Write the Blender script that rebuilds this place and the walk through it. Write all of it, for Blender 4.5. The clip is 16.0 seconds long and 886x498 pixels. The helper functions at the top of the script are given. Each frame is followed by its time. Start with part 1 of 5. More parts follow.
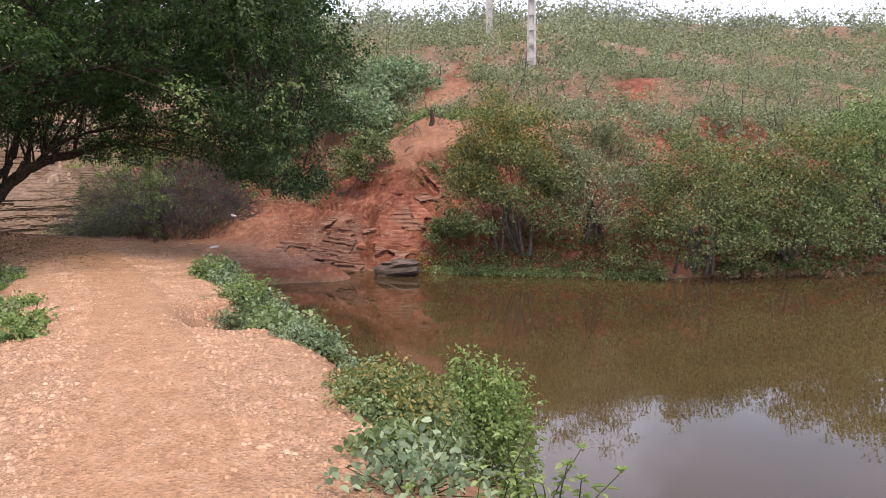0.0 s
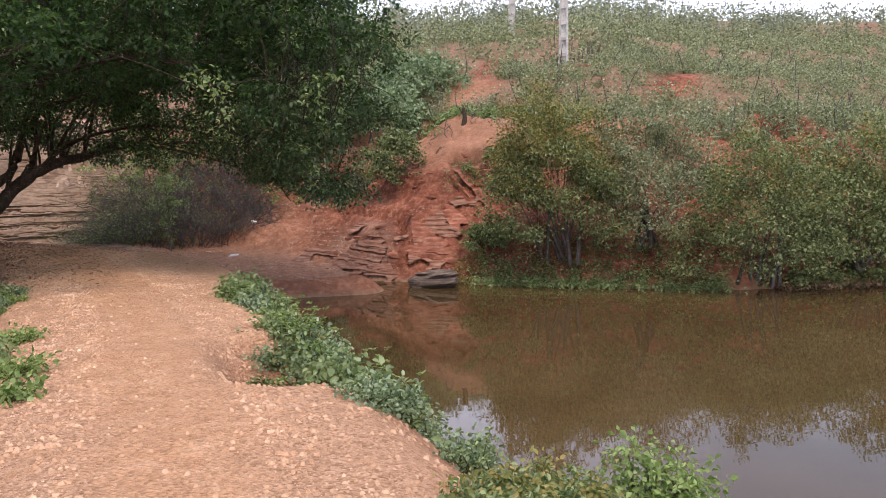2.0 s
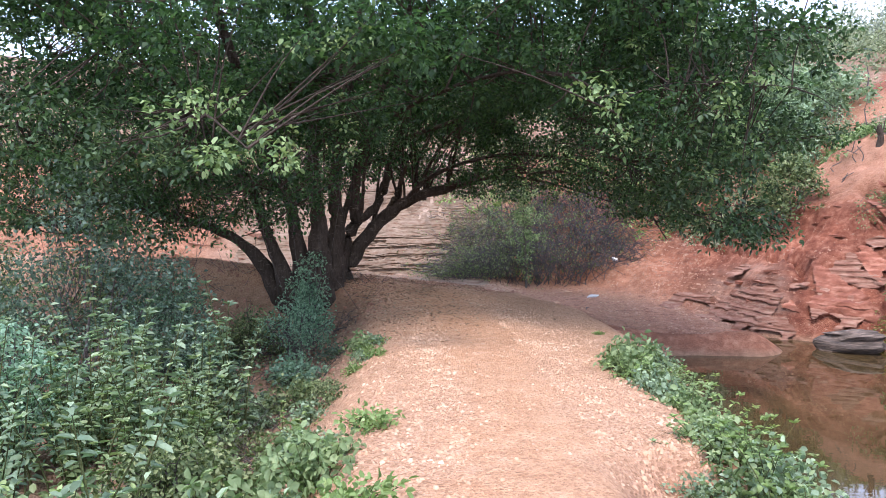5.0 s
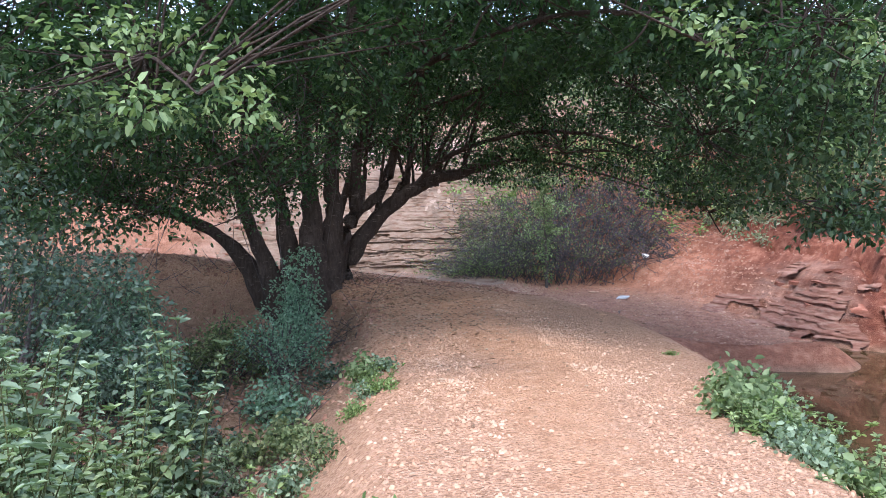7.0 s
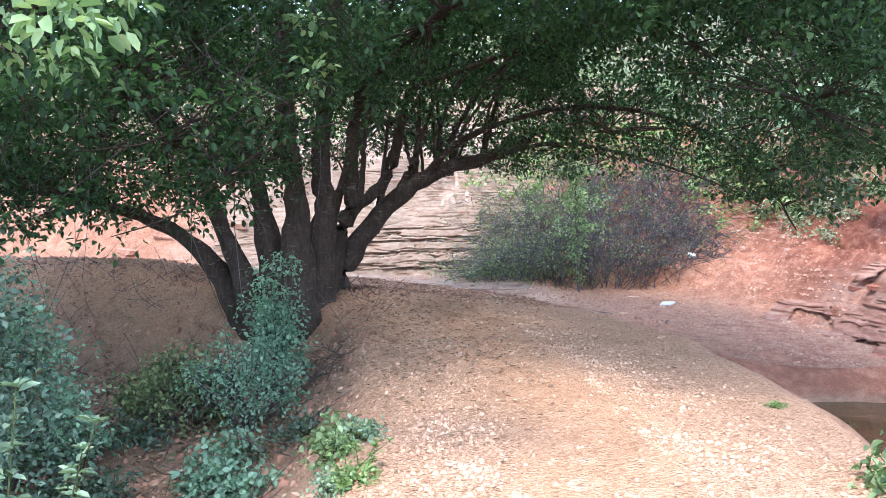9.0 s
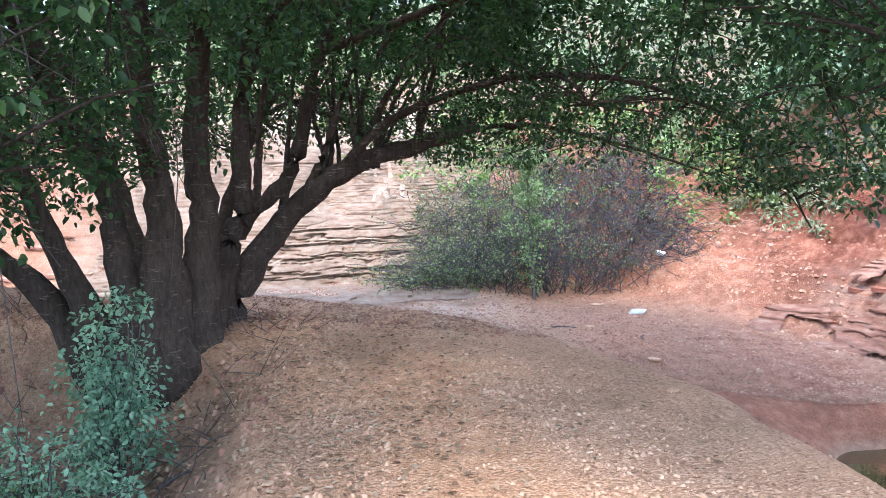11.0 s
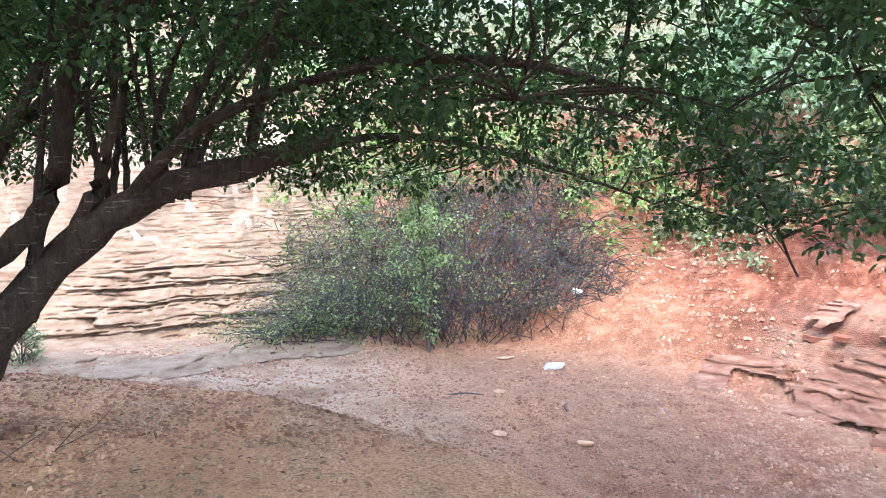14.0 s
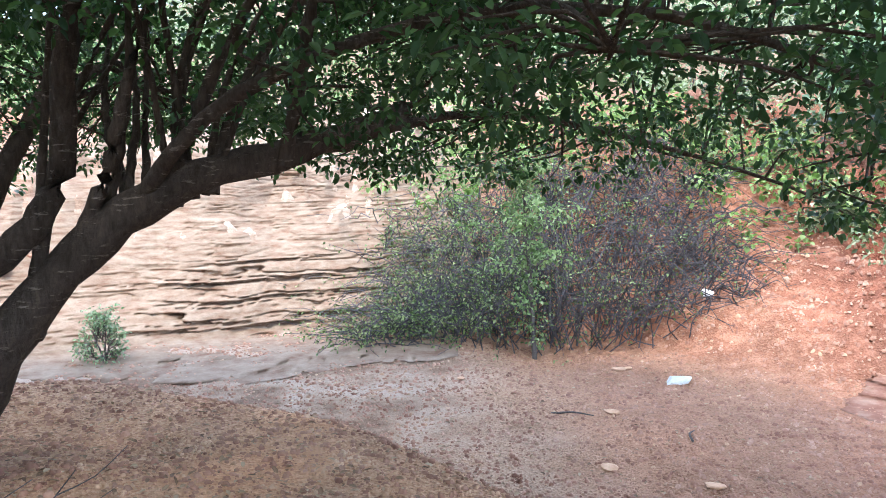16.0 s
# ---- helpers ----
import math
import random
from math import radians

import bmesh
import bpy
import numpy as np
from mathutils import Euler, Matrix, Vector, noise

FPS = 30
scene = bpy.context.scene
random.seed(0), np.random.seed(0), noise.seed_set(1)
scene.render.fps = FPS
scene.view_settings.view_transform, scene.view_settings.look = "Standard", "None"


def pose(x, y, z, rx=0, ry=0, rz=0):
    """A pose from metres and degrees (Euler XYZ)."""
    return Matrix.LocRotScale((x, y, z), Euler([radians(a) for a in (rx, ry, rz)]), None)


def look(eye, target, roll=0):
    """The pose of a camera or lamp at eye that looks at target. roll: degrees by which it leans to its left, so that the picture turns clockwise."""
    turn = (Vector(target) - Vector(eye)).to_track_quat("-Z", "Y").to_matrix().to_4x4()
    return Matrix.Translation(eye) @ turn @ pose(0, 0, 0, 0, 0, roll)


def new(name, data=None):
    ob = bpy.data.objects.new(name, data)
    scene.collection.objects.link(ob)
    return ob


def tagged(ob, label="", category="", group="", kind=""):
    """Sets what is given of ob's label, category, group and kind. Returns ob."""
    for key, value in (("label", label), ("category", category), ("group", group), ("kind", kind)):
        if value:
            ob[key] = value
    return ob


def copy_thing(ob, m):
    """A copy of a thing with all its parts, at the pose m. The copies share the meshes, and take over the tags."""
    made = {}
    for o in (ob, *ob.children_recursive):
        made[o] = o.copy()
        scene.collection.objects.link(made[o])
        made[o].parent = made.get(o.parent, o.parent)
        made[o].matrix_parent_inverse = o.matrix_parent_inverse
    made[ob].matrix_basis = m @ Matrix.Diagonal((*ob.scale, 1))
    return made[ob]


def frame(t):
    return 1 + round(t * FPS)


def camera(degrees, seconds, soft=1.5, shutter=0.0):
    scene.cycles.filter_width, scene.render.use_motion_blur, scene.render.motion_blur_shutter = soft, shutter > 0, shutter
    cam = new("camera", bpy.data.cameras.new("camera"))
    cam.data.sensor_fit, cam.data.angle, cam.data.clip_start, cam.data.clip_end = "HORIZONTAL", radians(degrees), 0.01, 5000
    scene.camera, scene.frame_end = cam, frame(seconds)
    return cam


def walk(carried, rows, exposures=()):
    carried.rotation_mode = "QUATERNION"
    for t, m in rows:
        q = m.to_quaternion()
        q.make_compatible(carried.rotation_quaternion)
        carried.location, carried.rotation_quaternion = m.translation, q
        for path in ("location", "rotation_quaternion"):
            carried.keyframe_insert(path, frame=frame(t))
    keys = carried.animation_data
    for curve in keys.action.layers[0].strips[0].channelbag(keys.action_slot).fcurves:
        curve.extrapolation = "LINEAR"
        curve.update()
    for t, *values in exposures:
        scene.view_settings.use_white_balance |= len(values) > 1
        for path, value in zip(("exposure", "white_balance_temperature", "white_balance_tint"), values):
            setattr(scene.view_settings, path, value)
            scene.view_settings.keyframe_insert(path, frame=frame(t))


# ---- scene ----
cam = camera(57.5, 16.0, soft=0.8)
PATH = [
    (0, (0.402, 0.112, 1.285), (1.143, 1.959, 1.092), -0.1),
    (0.5, (0.339, 0.642, 1.265), (1.072, 2.483, 0.996), 0.5),
    (1, (0.343, 1.185, 1.296), (1.054, 3.039, 1.056), 0.4),
    (1.5, (0.339, 1.664, 1.315), (1.091, 3.503, 1.079), -0.2),
    (2, (0.365, 2.134, 1.334), (1.082, 3.991, 1.143), -0.3),
    (2.5, (0.372, 2.566, 1.338), (0.971, 4.469, 1.192), 0.3),
    (3, (0.347, 2.992, 1.364), (0.658, 4.963, 1.23), 0.3),
    (3.5, (0.359, 3.464, 1.38), (0.416, 5.459, 1.265), 0.4),
    (4, (0.295, 4.005, 1.374), (0.238, 6.002, 1.263), 0.6),
    (4.2, (0.267, 4.187, 1.391), (0.2, 6.182, 1.281), 0.5),
    (6.3, (-0.232, 6.768, 1.253), (-0.348, 8.761, 1.14), -1.0),
    (6.5, (-0.284, 7.035, 1.23), (-0.388, 9.03, 1.123), -0.9),
    (7, (-0.302, 7.647, 1.226), (-0.391, 9.641, 1.103), -0.1),
    (7.5, (-0.273, 8.211, 1.253), (-0.402, 10.203, 1.134), 0.4),
    (8, (-0.246, 8.785, 1.218), (-0.386, 10.777, 1.107), 0.1),
    (8.2, (-0.22, 8.988, 1.193), (-0.376, 10.978, 1.065), -0.2),
    (10.3, (-0.544, 12.28, 1.197), (-0.577, 14.274, 1.051), -1.5),
    (10.5, (-0.504, 12.489, 1.228), (-0.509, 14.483, 1.068), -1.5),
    (11, (-0.351, 13.023, 1.286), (-0.346, 15.016, 1.12), -1.6),
    (11.5, (-0.257, 13.543, 1.306), (-0.26, 15.535, 1.129), -1.6),
    (12, (-0.2, 14.059, 1.337), (-0.117, 16.052, 1.183), -2.1),
    (12.5, (-0.125, 14.577, 1.364), (-0.032, 16.569, 1.206), -1.5),
    (13, (-0.138, 15.052, 1.298), (0.076, 17.038, 1.189), -1.2),
    (13.5, (-0.094, 15.595, 1.416), (0.209, 17.565, 1.256), -1.7),
    (14, (0.028, 16.069, 1.427), (0.294, 18.047, 1.296), -1.8),
    (14.5, (0.189, 16.587, 1.426), (0.473, 18.564, 1.322), -1.7),
    (15, (0.332, 16.921, 1.415), (0.587, 18.901, 1.288), -1.9),
    (15.5, (0.439, 17.133, 1.446), (0.622, 19.12, 1.298), -2.1),
    (16, (0.448, 17.389, 1.468), (0.407, 19.382, 1.311), -2.1),
]
walk(cam, [(t, look(eye, target, roll)) for t, eye, target, roll in PATH],
     [(0.0, 0.92, 7600, 21), (2.5, 0.82, 7500, 22), (3.5, 0.72, 7250, 23), (4.2, 1.6, 6600, 19), (7.0, 1.55, 6000, 17), (7.5, 1.55, 5900, 17), (8.2, 2.05, 5800, 14),
      (10.3, 2.35, 5750, 10), (11.4, 2.45, 5750, 10), (12.0, 2.65, 5800, 10), (12.7, 2.7, 5850, 11), (14.0, 2.6, 6100, 9), (16.0, 2.42, 5900, 6)])

# ---- light ----
SUN_ELEV, SUN_AZ = 64.0, 190.0     # degrees; azimuth clockwise from +y
world = bpy.data.worlds.new("sky")
scene.world = world
world.use_nodes = True
wn, wl = world.node_tree.nodes, world.node_tree.links
wn.clear()
sky = wn.new("ShaderNodeTexSky")
sky.sky_type, sky.sun_disc = "NISHITA", False
sky.sun_elevation, sky.sun_rotation = radians(SUN_ELEV), radians(SUN_AZ)
sky.air_density, sky.dust_density = 1.0, 1.3
geo = wn.new("ShaderNodeTexCoord")
cloud = wn.new("ShaderNodeTexNoise")
cloud.inputs["Scale"].default_value, cloud.inputs["Detail"].default_value = 2.2, 6.0
wl.new(geo.outputs["Generated"], cloud.inputs["Vector"])
ramp = wn.new("ShaderNodeValToRGB")
ramp.color_ramp.elements[0].position, ramp.color_ramp.elements[0].color = 0.44, (0.06, 0.06, 0.06, 1)
ramp.color_ramp.elements[1].position, ramp.color_ramp.elements[1].color = 0.66, (0.95, 0.95, 0.95, 1)
wl.new(cloud.outputs["Fac"], ramp.inputs["Fac"])
mixc = wn.new("ShaderNodeMixRGB")
mixc.inputs["Color2"].default_value = (8.2, 10.0, 13.4, 1)
rise = wn.new("ShaderNodeSeparateXYZ")
wl.new(geo.outputs["Generated"], rise.inputs["Vector"])
haze = wn.new("ShaderNodeMapRange")
haze.inputs["From Min"].default_value, haze.inputs["From Max"].default_value = 0.10, 0.30
haze.inputs["To Min"].default_value, haze.inputs["To Max"].default_value = 0.9, 0.12
wl.new(rise.outputs["Z"], haze.inputs["Value"])
cover = wn.new("ShaderNodeMath")
cover.operation = "MAXIMUM"
wl.new(haze.outputs["Result"], cover.inputs[0])
wl.new(ramp.outputs["Color"], cover.inputs[1])
wl.new(cover.outputs["Value"], mixc.inputs["Fac"])
wl.new(sky.outputs["Color"], mixc.inputs["Color1"])
back = wn.new("ShaderNodeBackground")
back.inputs["Strength"].default_value = 0.15
wl.new(mixc.outputs["Color"], back.inputs["Color"])
wl.new(back.outputs["Background"], wn.new("ShaderNodeOutputWorld").inputs["Surface"])

sun = new("sun", bpy.data.lights.new("sun", "SUN"))
sun.data.energy, sun.data.angle, sun.data.color = 1.3, radians(12), (1.0, 0.95, 0.88)
a, e = radians(SUN_AZ), radians(SUN_ELEV)
sun.matrix_world = look((0, 0, 0), (-math.sin(a) * math.cos(e), -math.cos(a) * math.cos(e), -math.sin(e)))


# ---- materials ----
def material(name):
    m = bpy.data.materials.new(name)
    m.use_nodes = True
    n, l = m.node_tree.nodes, m.node_tree.links
    return m, n, l, n["Principled BSDF"]


def node(n, kind, **values):
    made = n.new(kind)
    for key, v in values.items():
        made.inputs[key.replace("_", " ")].default_value = v
    return made


def blend(n, l, fac, c1, c2, mode="MIX"):
    made = n.new("ShaderNodeMixRGB")
    made.blend_type = mode
    for socket, v in zip(("Fac", "Color1", "Color2"), (fac, c1, c2)):
        if hasattr(v, "links"):
            l.new(v, made.inputs[socket])
        elif socket == "Fac":
            made.inputs[socket].default_value = v
        else:
            made.inputs[socket].default_value = (*v, 1) if len(v) == 3 else v
    return made.outputs["Color"]


def stops(n, l, fac, *pairs):
    made = n.new("ShaderNodeValToRGB")
    ramp_ = made.color_ramp
    while len(ramp_.elements) < len(pairs):
        ramp_.elements.new(0.5)
    for el, (p, c) in zip(ramp_.elements, pairs):
        el.position, el.color = p, (*c, 1) if len(c) == 3 else c
    l.new(fac, made.inputs["Fac"])
    return made.outputs["Color"]


def spot(n, l, scale, detail=5.0, rough=0.6, coords=None, kind="ShaderNodeTexNoise"):
    made = n.new(kind)
    made.inputs["Scale"].default_value = scale
    if kind == "ShaderNodeTexNoise":
        made.inputs["Detail"].default_value, made.inputs["Roughness"].default_value = detail, rough
    if coords is None:
        coords = n.new("ShaderNodeNewGeometry").outputs["Position"]
    l.new(coords, made.inputs["Vector"])
    return made


def relief(n, l, shader, height, strength, distance):
    b = node(n, "ShaderNodeBump", Strength=strength, Distance=distance)
    l.new(height, b.inputs["Height"])
    l.new(b.outputs["Normal"], shader.inputs["Normal"])
    return b


def leaf_material(name, dark, mid, light, glow=0.25, rough=0.6):
    m, n, l, p = material(name)
    isle = n.new("ShaderNodeNewGeometry")
    col = stops(n, l, isle.outputs["Random Per Island"], (0.0, dark), (0.55, mid), (1.0, light))
    big = spot(n, l, 1.3, 3)
    col = blend(n, l, 0.55, col, stops(n, l, big.outputs["Fac"], (0.3, (0.45, 0.5, 0.45)), (0.7, (1.0, 1.0, 0.95))), "MULTIPLY")
    fine = spot(n, l, 60, 3)
    col = blend(n, l, 0.2, col, fine.outputs["Fac"], "OVERLAY")
    l.new(col, p.inputs["Base Color"])
    p.inputs["Roughness"].default_value = rough
    p.inputs["Specular IOR Level"].default_value = 0.25
    t = n.new("ShaderNodeBsdfTranslucent")
    l.new(blend(n, l, 1.0, col, (1.1, 1.3, 0.8), "MULTIPLY"), t.inputs["Color"])
    mx = n.new("ShaderNodeMixShader")
    mx.inputs["Fac"].default_value = glow
    l.new(p.outputs["BSDF"], mx.inputs[1])
    l.new(t.outputs["BSDF"], mx.inputs[2])
    l.new(mx.outputs["Shader"], n["Material Output"].inputs["Surface"])
    return m


def bark_material(name, dark, light, patch):
    m, n, l, p = material(name)
    pos = n.new("ShaderNodeNewGeometry").outputs["Position"]
    mapn, ring = n.new("ShaderNodeMapping"), n.new("ShaderNodeMapping")
    mapn.inputs["Scale"].default_value = (1.0, 1.0, 0.25)
    ring.inputs["Scale"].default_value = (0.8, 0.8, 4.0)
    l.new(pos, mapn.inputs["Vector"])
    l.new(pos, ring.inputs["Vector"])
    streak, flake, big = spot(n, l, 26, 7, 0.7, mapn.outputs["Vector"]), spot(n, l, 9, 5, 0.7, ring.outputs["Vector"]), spot(n, l, 3.0, 5)
    col = stops(n, l, streak.outputs["Fac"], (0.32, dark), (0.68, light))
    lichen = stops(n, l, flake.outputs["Fac"], (0.60, (0, 0, 0)), (0.66, (0.75, 0.75, 0.75)))
    col = blend(n, l, lichen, col, patch)
    col = blend(n, l, 0.6, col, stops(n, l, big.outputs["Fac"], (0.3, (0.5, 0.48, 0.46)), (0.7, (1.25, 1.2, 1.15))), "MULTIPLY")
    l.new(col, p.inputs["Base Color"])
    p.inputs["Roughness"].default_value = 0.95
    p.inputs["Specular IOR Level"].default_value = 0.1
    relief(n, l, p, blend(n, l, 0.35, streak.outputs["Fac"], flake.outputs["Fac"]), 1.0, 0.05)
    return m


def earth_material():
    """Path gravel, red clay, pale bedded rock and dark humus, mixed by the ground's own soil map."""
    m, n, l, p = material("earth")
    soil = n.new("ShaderNodeAttribute")
    soil.attribute_name = "soil"
    part_ = n.new("ShaderNodeSeparateColor")
    l.new(soil.outputs["Color"], part_.inputs["Color"])
    big, mid, fine = spot(n, l, 0.7, 5), spot(n, l, 5, 6, 0.65), spot(n, l, 45, 5, 0.7)
    grit = spot(n, l, 42, kind="ShaderNodeTexVoronoi")
    tan = stops(n, l, mid.outputs["Fac"], (0.3, (0.42, 0.218, 0.118)), (0.55, (0.51, 0.285, 0.162)), (0.75, (0.56, 0.34, 0.215)))
    tan = blend(n, l, 0.55, tan, stops(n, l, grit.outputs["Color"], (0.15, (0.62, 0.56, 0.52)), (0.5, (1, 1, 1)), (0.95, (1.25, 1.22, 1.18))), "MULTIPLY")
    stony = stops(n, l, grit.outputs["Color"], (0.1, (0.27, 0.145, 0.083)), (0.4, (0.42, 0.238, 0.14)), (0.7, (0.49, 0.287, 0.175)), (0.95, (0.53, 0.335, 0.22)))
    tan = blend(n, l, blend(n, l, 1.0, soil.outputs["Alpha"], (0.75, 0.75, 0.75), "MULTIPLY"), tan, stony)
    red = stops(n, l, mid.outputs["Fac"], (0.28, (0.12, 0.037, 0.022)), (0.5, (0.228, 0.079, 0.046)), (0.72, (0.39, 0.18, 0.115)))
    red = blend(n, l, 0.65, red, stops(n, l, big.outputs["Fac"], (0.35, (0.5, 0.45, 0.44)), (0.65, (1.5, 1.5, 1.45))), "MULTIPLY")
    # bedded rock: thin wavering bands across the height; the darkest paint crevice shade
    pos = n.new("ShaderNodeNewGeometry").outputs["Position"]
    mapn = n.new("ShaderNodeMapping")
    mapn.inputs["Scale"].default_value = (0.6, 0.6, 4.0)
    mapn.inputs["Rotation"].default_value = (0.0, radians(5), 0.0)
    l.new(pos, mapn.inputs["Vector"])
    beds = spot(n, l, 1.6, 6, 0.6, mapn.outputs["Vector"])
    rock = stops(n, l, beds.outputs["Fac"], (0.38, (0.085, 0.056, 0.038)), (0.45, (0.24, 0.168, 0.118)), (0.54, (0.36, 0.28, 0.21)), (0.62, (0.39, 0.315, 0.25)), (0.68, (0.31, 0.17, 0.10)))
    humus = stops(n, l, mid.outputs["Fac"], (0.3, (0.17, 0.10, 0.062)), (0.7, (0.32, 0.205, 0.132)))
    col = blend(n, l, part_.outputs["Red"], tan, red)
    col = blend(n, l, part_.outputs["Green"], col, rock)
    col = blend(n, l, part_.outputs["Blue"], col, humus)
    col = blend(n, l, 0.35, col, fine.outputs["Fac"], "OVERLAY")
    l.new(col, p.inputs["Base Color"])
    p.inputs["Roughness"].default_value = 0.95
    p.inputs["Specular IOR Level"].default_value = 0.15
    h = blend(n, l, 0.6, mid.outputs["Fac"], grit.outputs["Distance"])
    h = blend(n, l, part_.outputs["Green"], h, beds.outputs["Fac"])
    h = blend(n, l, 0.3, h, fine.outputs["Fac"])
    relief(n, l, p, h, 1.0, 0.065)
    return m


def stone_material(name, c1, c2, c3, bands=0.0):
    m, n, l, p = material(name)
    info = n.new("ShaderNodeObjectInfo")
    isle = n.new("ShaderNodeNewGeometry")
    a1 = spot(n, l, 14, 7, 0.7)
    mapn = n.new("ShaderNodeMapping")
    mapn.inputs["Scale"].default_value = (1.0, 1.0, 1.0 + 9.0 * bands)
    l.new(isle.outputs["Position"], mapn.inputs["Vector"])
    a2 = spot(n, l, 3.5, 5, 0.6, mapn.outputs["Vector"])
    col = stops(n, l, a2.outputs["Fac"], (0.3, c1), (0.5, c2), (0.72, c3))
    var = blend(n, l, 0.5, isle.outputs["Random Per Island"], info.outputs["Random"])
    col = blend(n, l, 0.6, col, stops(n, l, var, (0.1, (0.55, 0.5, 0.47)), (0.5, (1.0, 0.98, 0.95)), (0.9, (1.38, 1.33, 1.28))), "MULTIPLY")
    col = blend(n, l, 0.3, col, a1.outputs["Fac"], "OVERLAY")
    l.new(col, p.inputs["Base Color"])
    p.inputs["Roughness"].default_value = 0.92
    p.inputs["Specular IOR Level"].default_value = 0.2
    relief(n, l, p, blend(n, l, 0.5, a1.outputs["Fac"], a2.outputs["Fac"]), 0.7, 0.03)
    return m


def water_material():
    m, n, l, p = material("pond_water")
    big = spot(n, l, 0.25, 3)
    l.new(stops(n, l, big.outputs["Fac"], (0.35, (0.055, 0.034, 0.014)), (0.65, (0.080, 0.049, 0.021))), p.inputs["Base Color"])
    p.inputs["Roughness"].default_value = 0.02
    p.inputs["IOR"].default_value = 1.36
    mapn = n.new("ShaderNodeMapping")
    mapn.inputs["Scale"].default_value = (1.0, 2.2, 1.0)
    mapn.inputs["Rotation"].default_value = (0, 0, radians(35))
    l.new(n.new("ShaderNodeNewGeometry").outputs["Position"], mapn.inputs["Vector"])
    w = spot(n, l, 2.6, 2.5, 0.5, mapn.outputs["Vector"])
    relief(n, l, p, w.outputs["Fac"], 0.03, 0.02)
    return m


EARTH, WATER = earth_material(), water_material()
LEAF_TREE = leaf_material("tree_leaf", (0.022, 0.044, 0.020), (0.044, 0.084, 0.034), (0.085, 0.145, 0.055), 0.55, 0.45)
# the tree leaf again, with sunlight on the crown's outside put into its colour
LEAF_LIT = leaf_material("lit_tree_leaf", (0.032, 0.057, 0.028), (0.068, 0.11, 0.05), (0.145, 0.20, 0.095), 0.36, 0.4)
LEAF_DULL = leaf_material("dark_shrub_leaf", (0.045, 0.068, 0.048), (0.095, 0.14, 0.098), (0.19, 0.245, 0.175), 0.3)
LEAF_PALE = leaf_material("pale_tree_leaf", (0.11, 0.17, 0.065), (0.20, 0.27, 0.11), (0.32, 0.39, 0.18), 0.3)
LEAF_HERB = leaf_material("herb_leaf", (0.095, 0.135, 0.055), (0.21, 0.27, 0.12), (0.38, 0.44, 0.23), 0.36)
LEAF_GREY = leaf_material("grey_green_leaf", (0.11, 0.155, 0.095), (0.25, 0.32, 0.20), (0.44, 0.52, 0.34), 0.36)
LEAF_LIME = leaf_material("lime_leaf", (0.11, 0.16, 0.05), (0.22, 0.30, 0.10), (0.38, 0.46, 0.20), 0.38)
LEAF_SHRUB = leaf_material("bank_shrub_leaf", (0.055, 0.078, 0.032), (0.17, 0.21, 0.092), (0.34, 0.36, 0.175), 0.3)
LEAF_GOLD = leaf_material("yellowing_leaf", (0.12, 0.13, 0.035), (0.25, 0.22, 0.07), (0.42, 0.30, 0.12), 0.3)
LEAF_SCRUB = leaf_material("scrub_leaf", (0.12, 0.14, 0.08), (0.26, 0.285, 0.165), (0.43, 0.43, 0.29), 0.28)
# ridge scrub: distance haze is put into these paler, greyer greens
LEAF_HAZED = leaf_material("hazed_scrub_leaf", (0.15, 0.17, 0.13), (0.27, 0.29, 0.225), (0.42, 0.43, 0.34), 0.28)
LEAF_DEAD = leaf_material("dry_leaf", (0.16, 0.09, 0.055), (0.30, 0.18, 0.11), (0.46, 0.33, 0.22), 0.1, 0.8)
LEAF_BLUE = leaf_material("blue_green_leaf", (0.12, 0.20, 0.135), (0.23, 0.35, 0.24), (0.38, 0.52, 0.37), 0.4)
BARK = bark_material("tree_bark", (0.034, 0.025, 0.019), (0.095, 0.070, 0.052), (0.23, 0.185, 0.15))
TWIG = bark_material("twig_bark", (0.07, 0.058, 0.052), (0.17, 0.145, 0.13), (0.28, 0.25, 0.23))
BRAMBLE = bark_material("bramble_stem", (0.055, 0.048, 0.052), (0.14, 0.125, 0.13), (0.21, 0.19, 0.19))
STEM = bark_material("green_stem", (0.06, 0.075, 0.03), (0.12, 0.13, 0.05), (0.17, 0.12, 0.07))
PALE_ROCK = stone_material("pale_bedded_rock", (0.165, 0.090, 0.055), (0.235, 0.160, 0.110), (0.29, 0.218, 0.158), 0.4)
RED_ROCK = stone_material("red_bedded_rock", (0.12, 0.042, 0.026), (0.20, 0.075, 0.047), (0.29, 0.14, 0.095), 1.0)
SHELF_ROCK = stone_material("weathered_shelf_rock", (0.19, 0.080, 0.052), (0.28, 0.14, 0.095), (0.37, 0.235, 0.17), 0.6)
RED_CLAY = stone_material("washed_red_clay", (0.165, 0.056, 0.034), (0.265, 0.100, 0.062), (0.39, 0.19, 0.128), 0.15)
RED_STONE = stone_material("red_gravel_stone", (0.19, 0.088, 0.058), (0.30, 0.155, 0.102), (0.41, 0.25, 0.178))
DARK_ROCK = stone_material("dark_boulder_rock", (0.035, 0.028, 0.024), (0.10, 0.075, 0.06), (0.26, 0.19, 0.15), 1.2)
GRAVEL = stone_material("gravel_stone", (0.32, 0.175, 0.10), (0.44, 0.265, 0.162), (0.55, 0.375, 0.255))
CONCRETE = stone_material("weathered_concrete", (0.30, 0.29, 0.27), (0.42, 0.41, 0.38), (0.52, 0.51, 0.47))
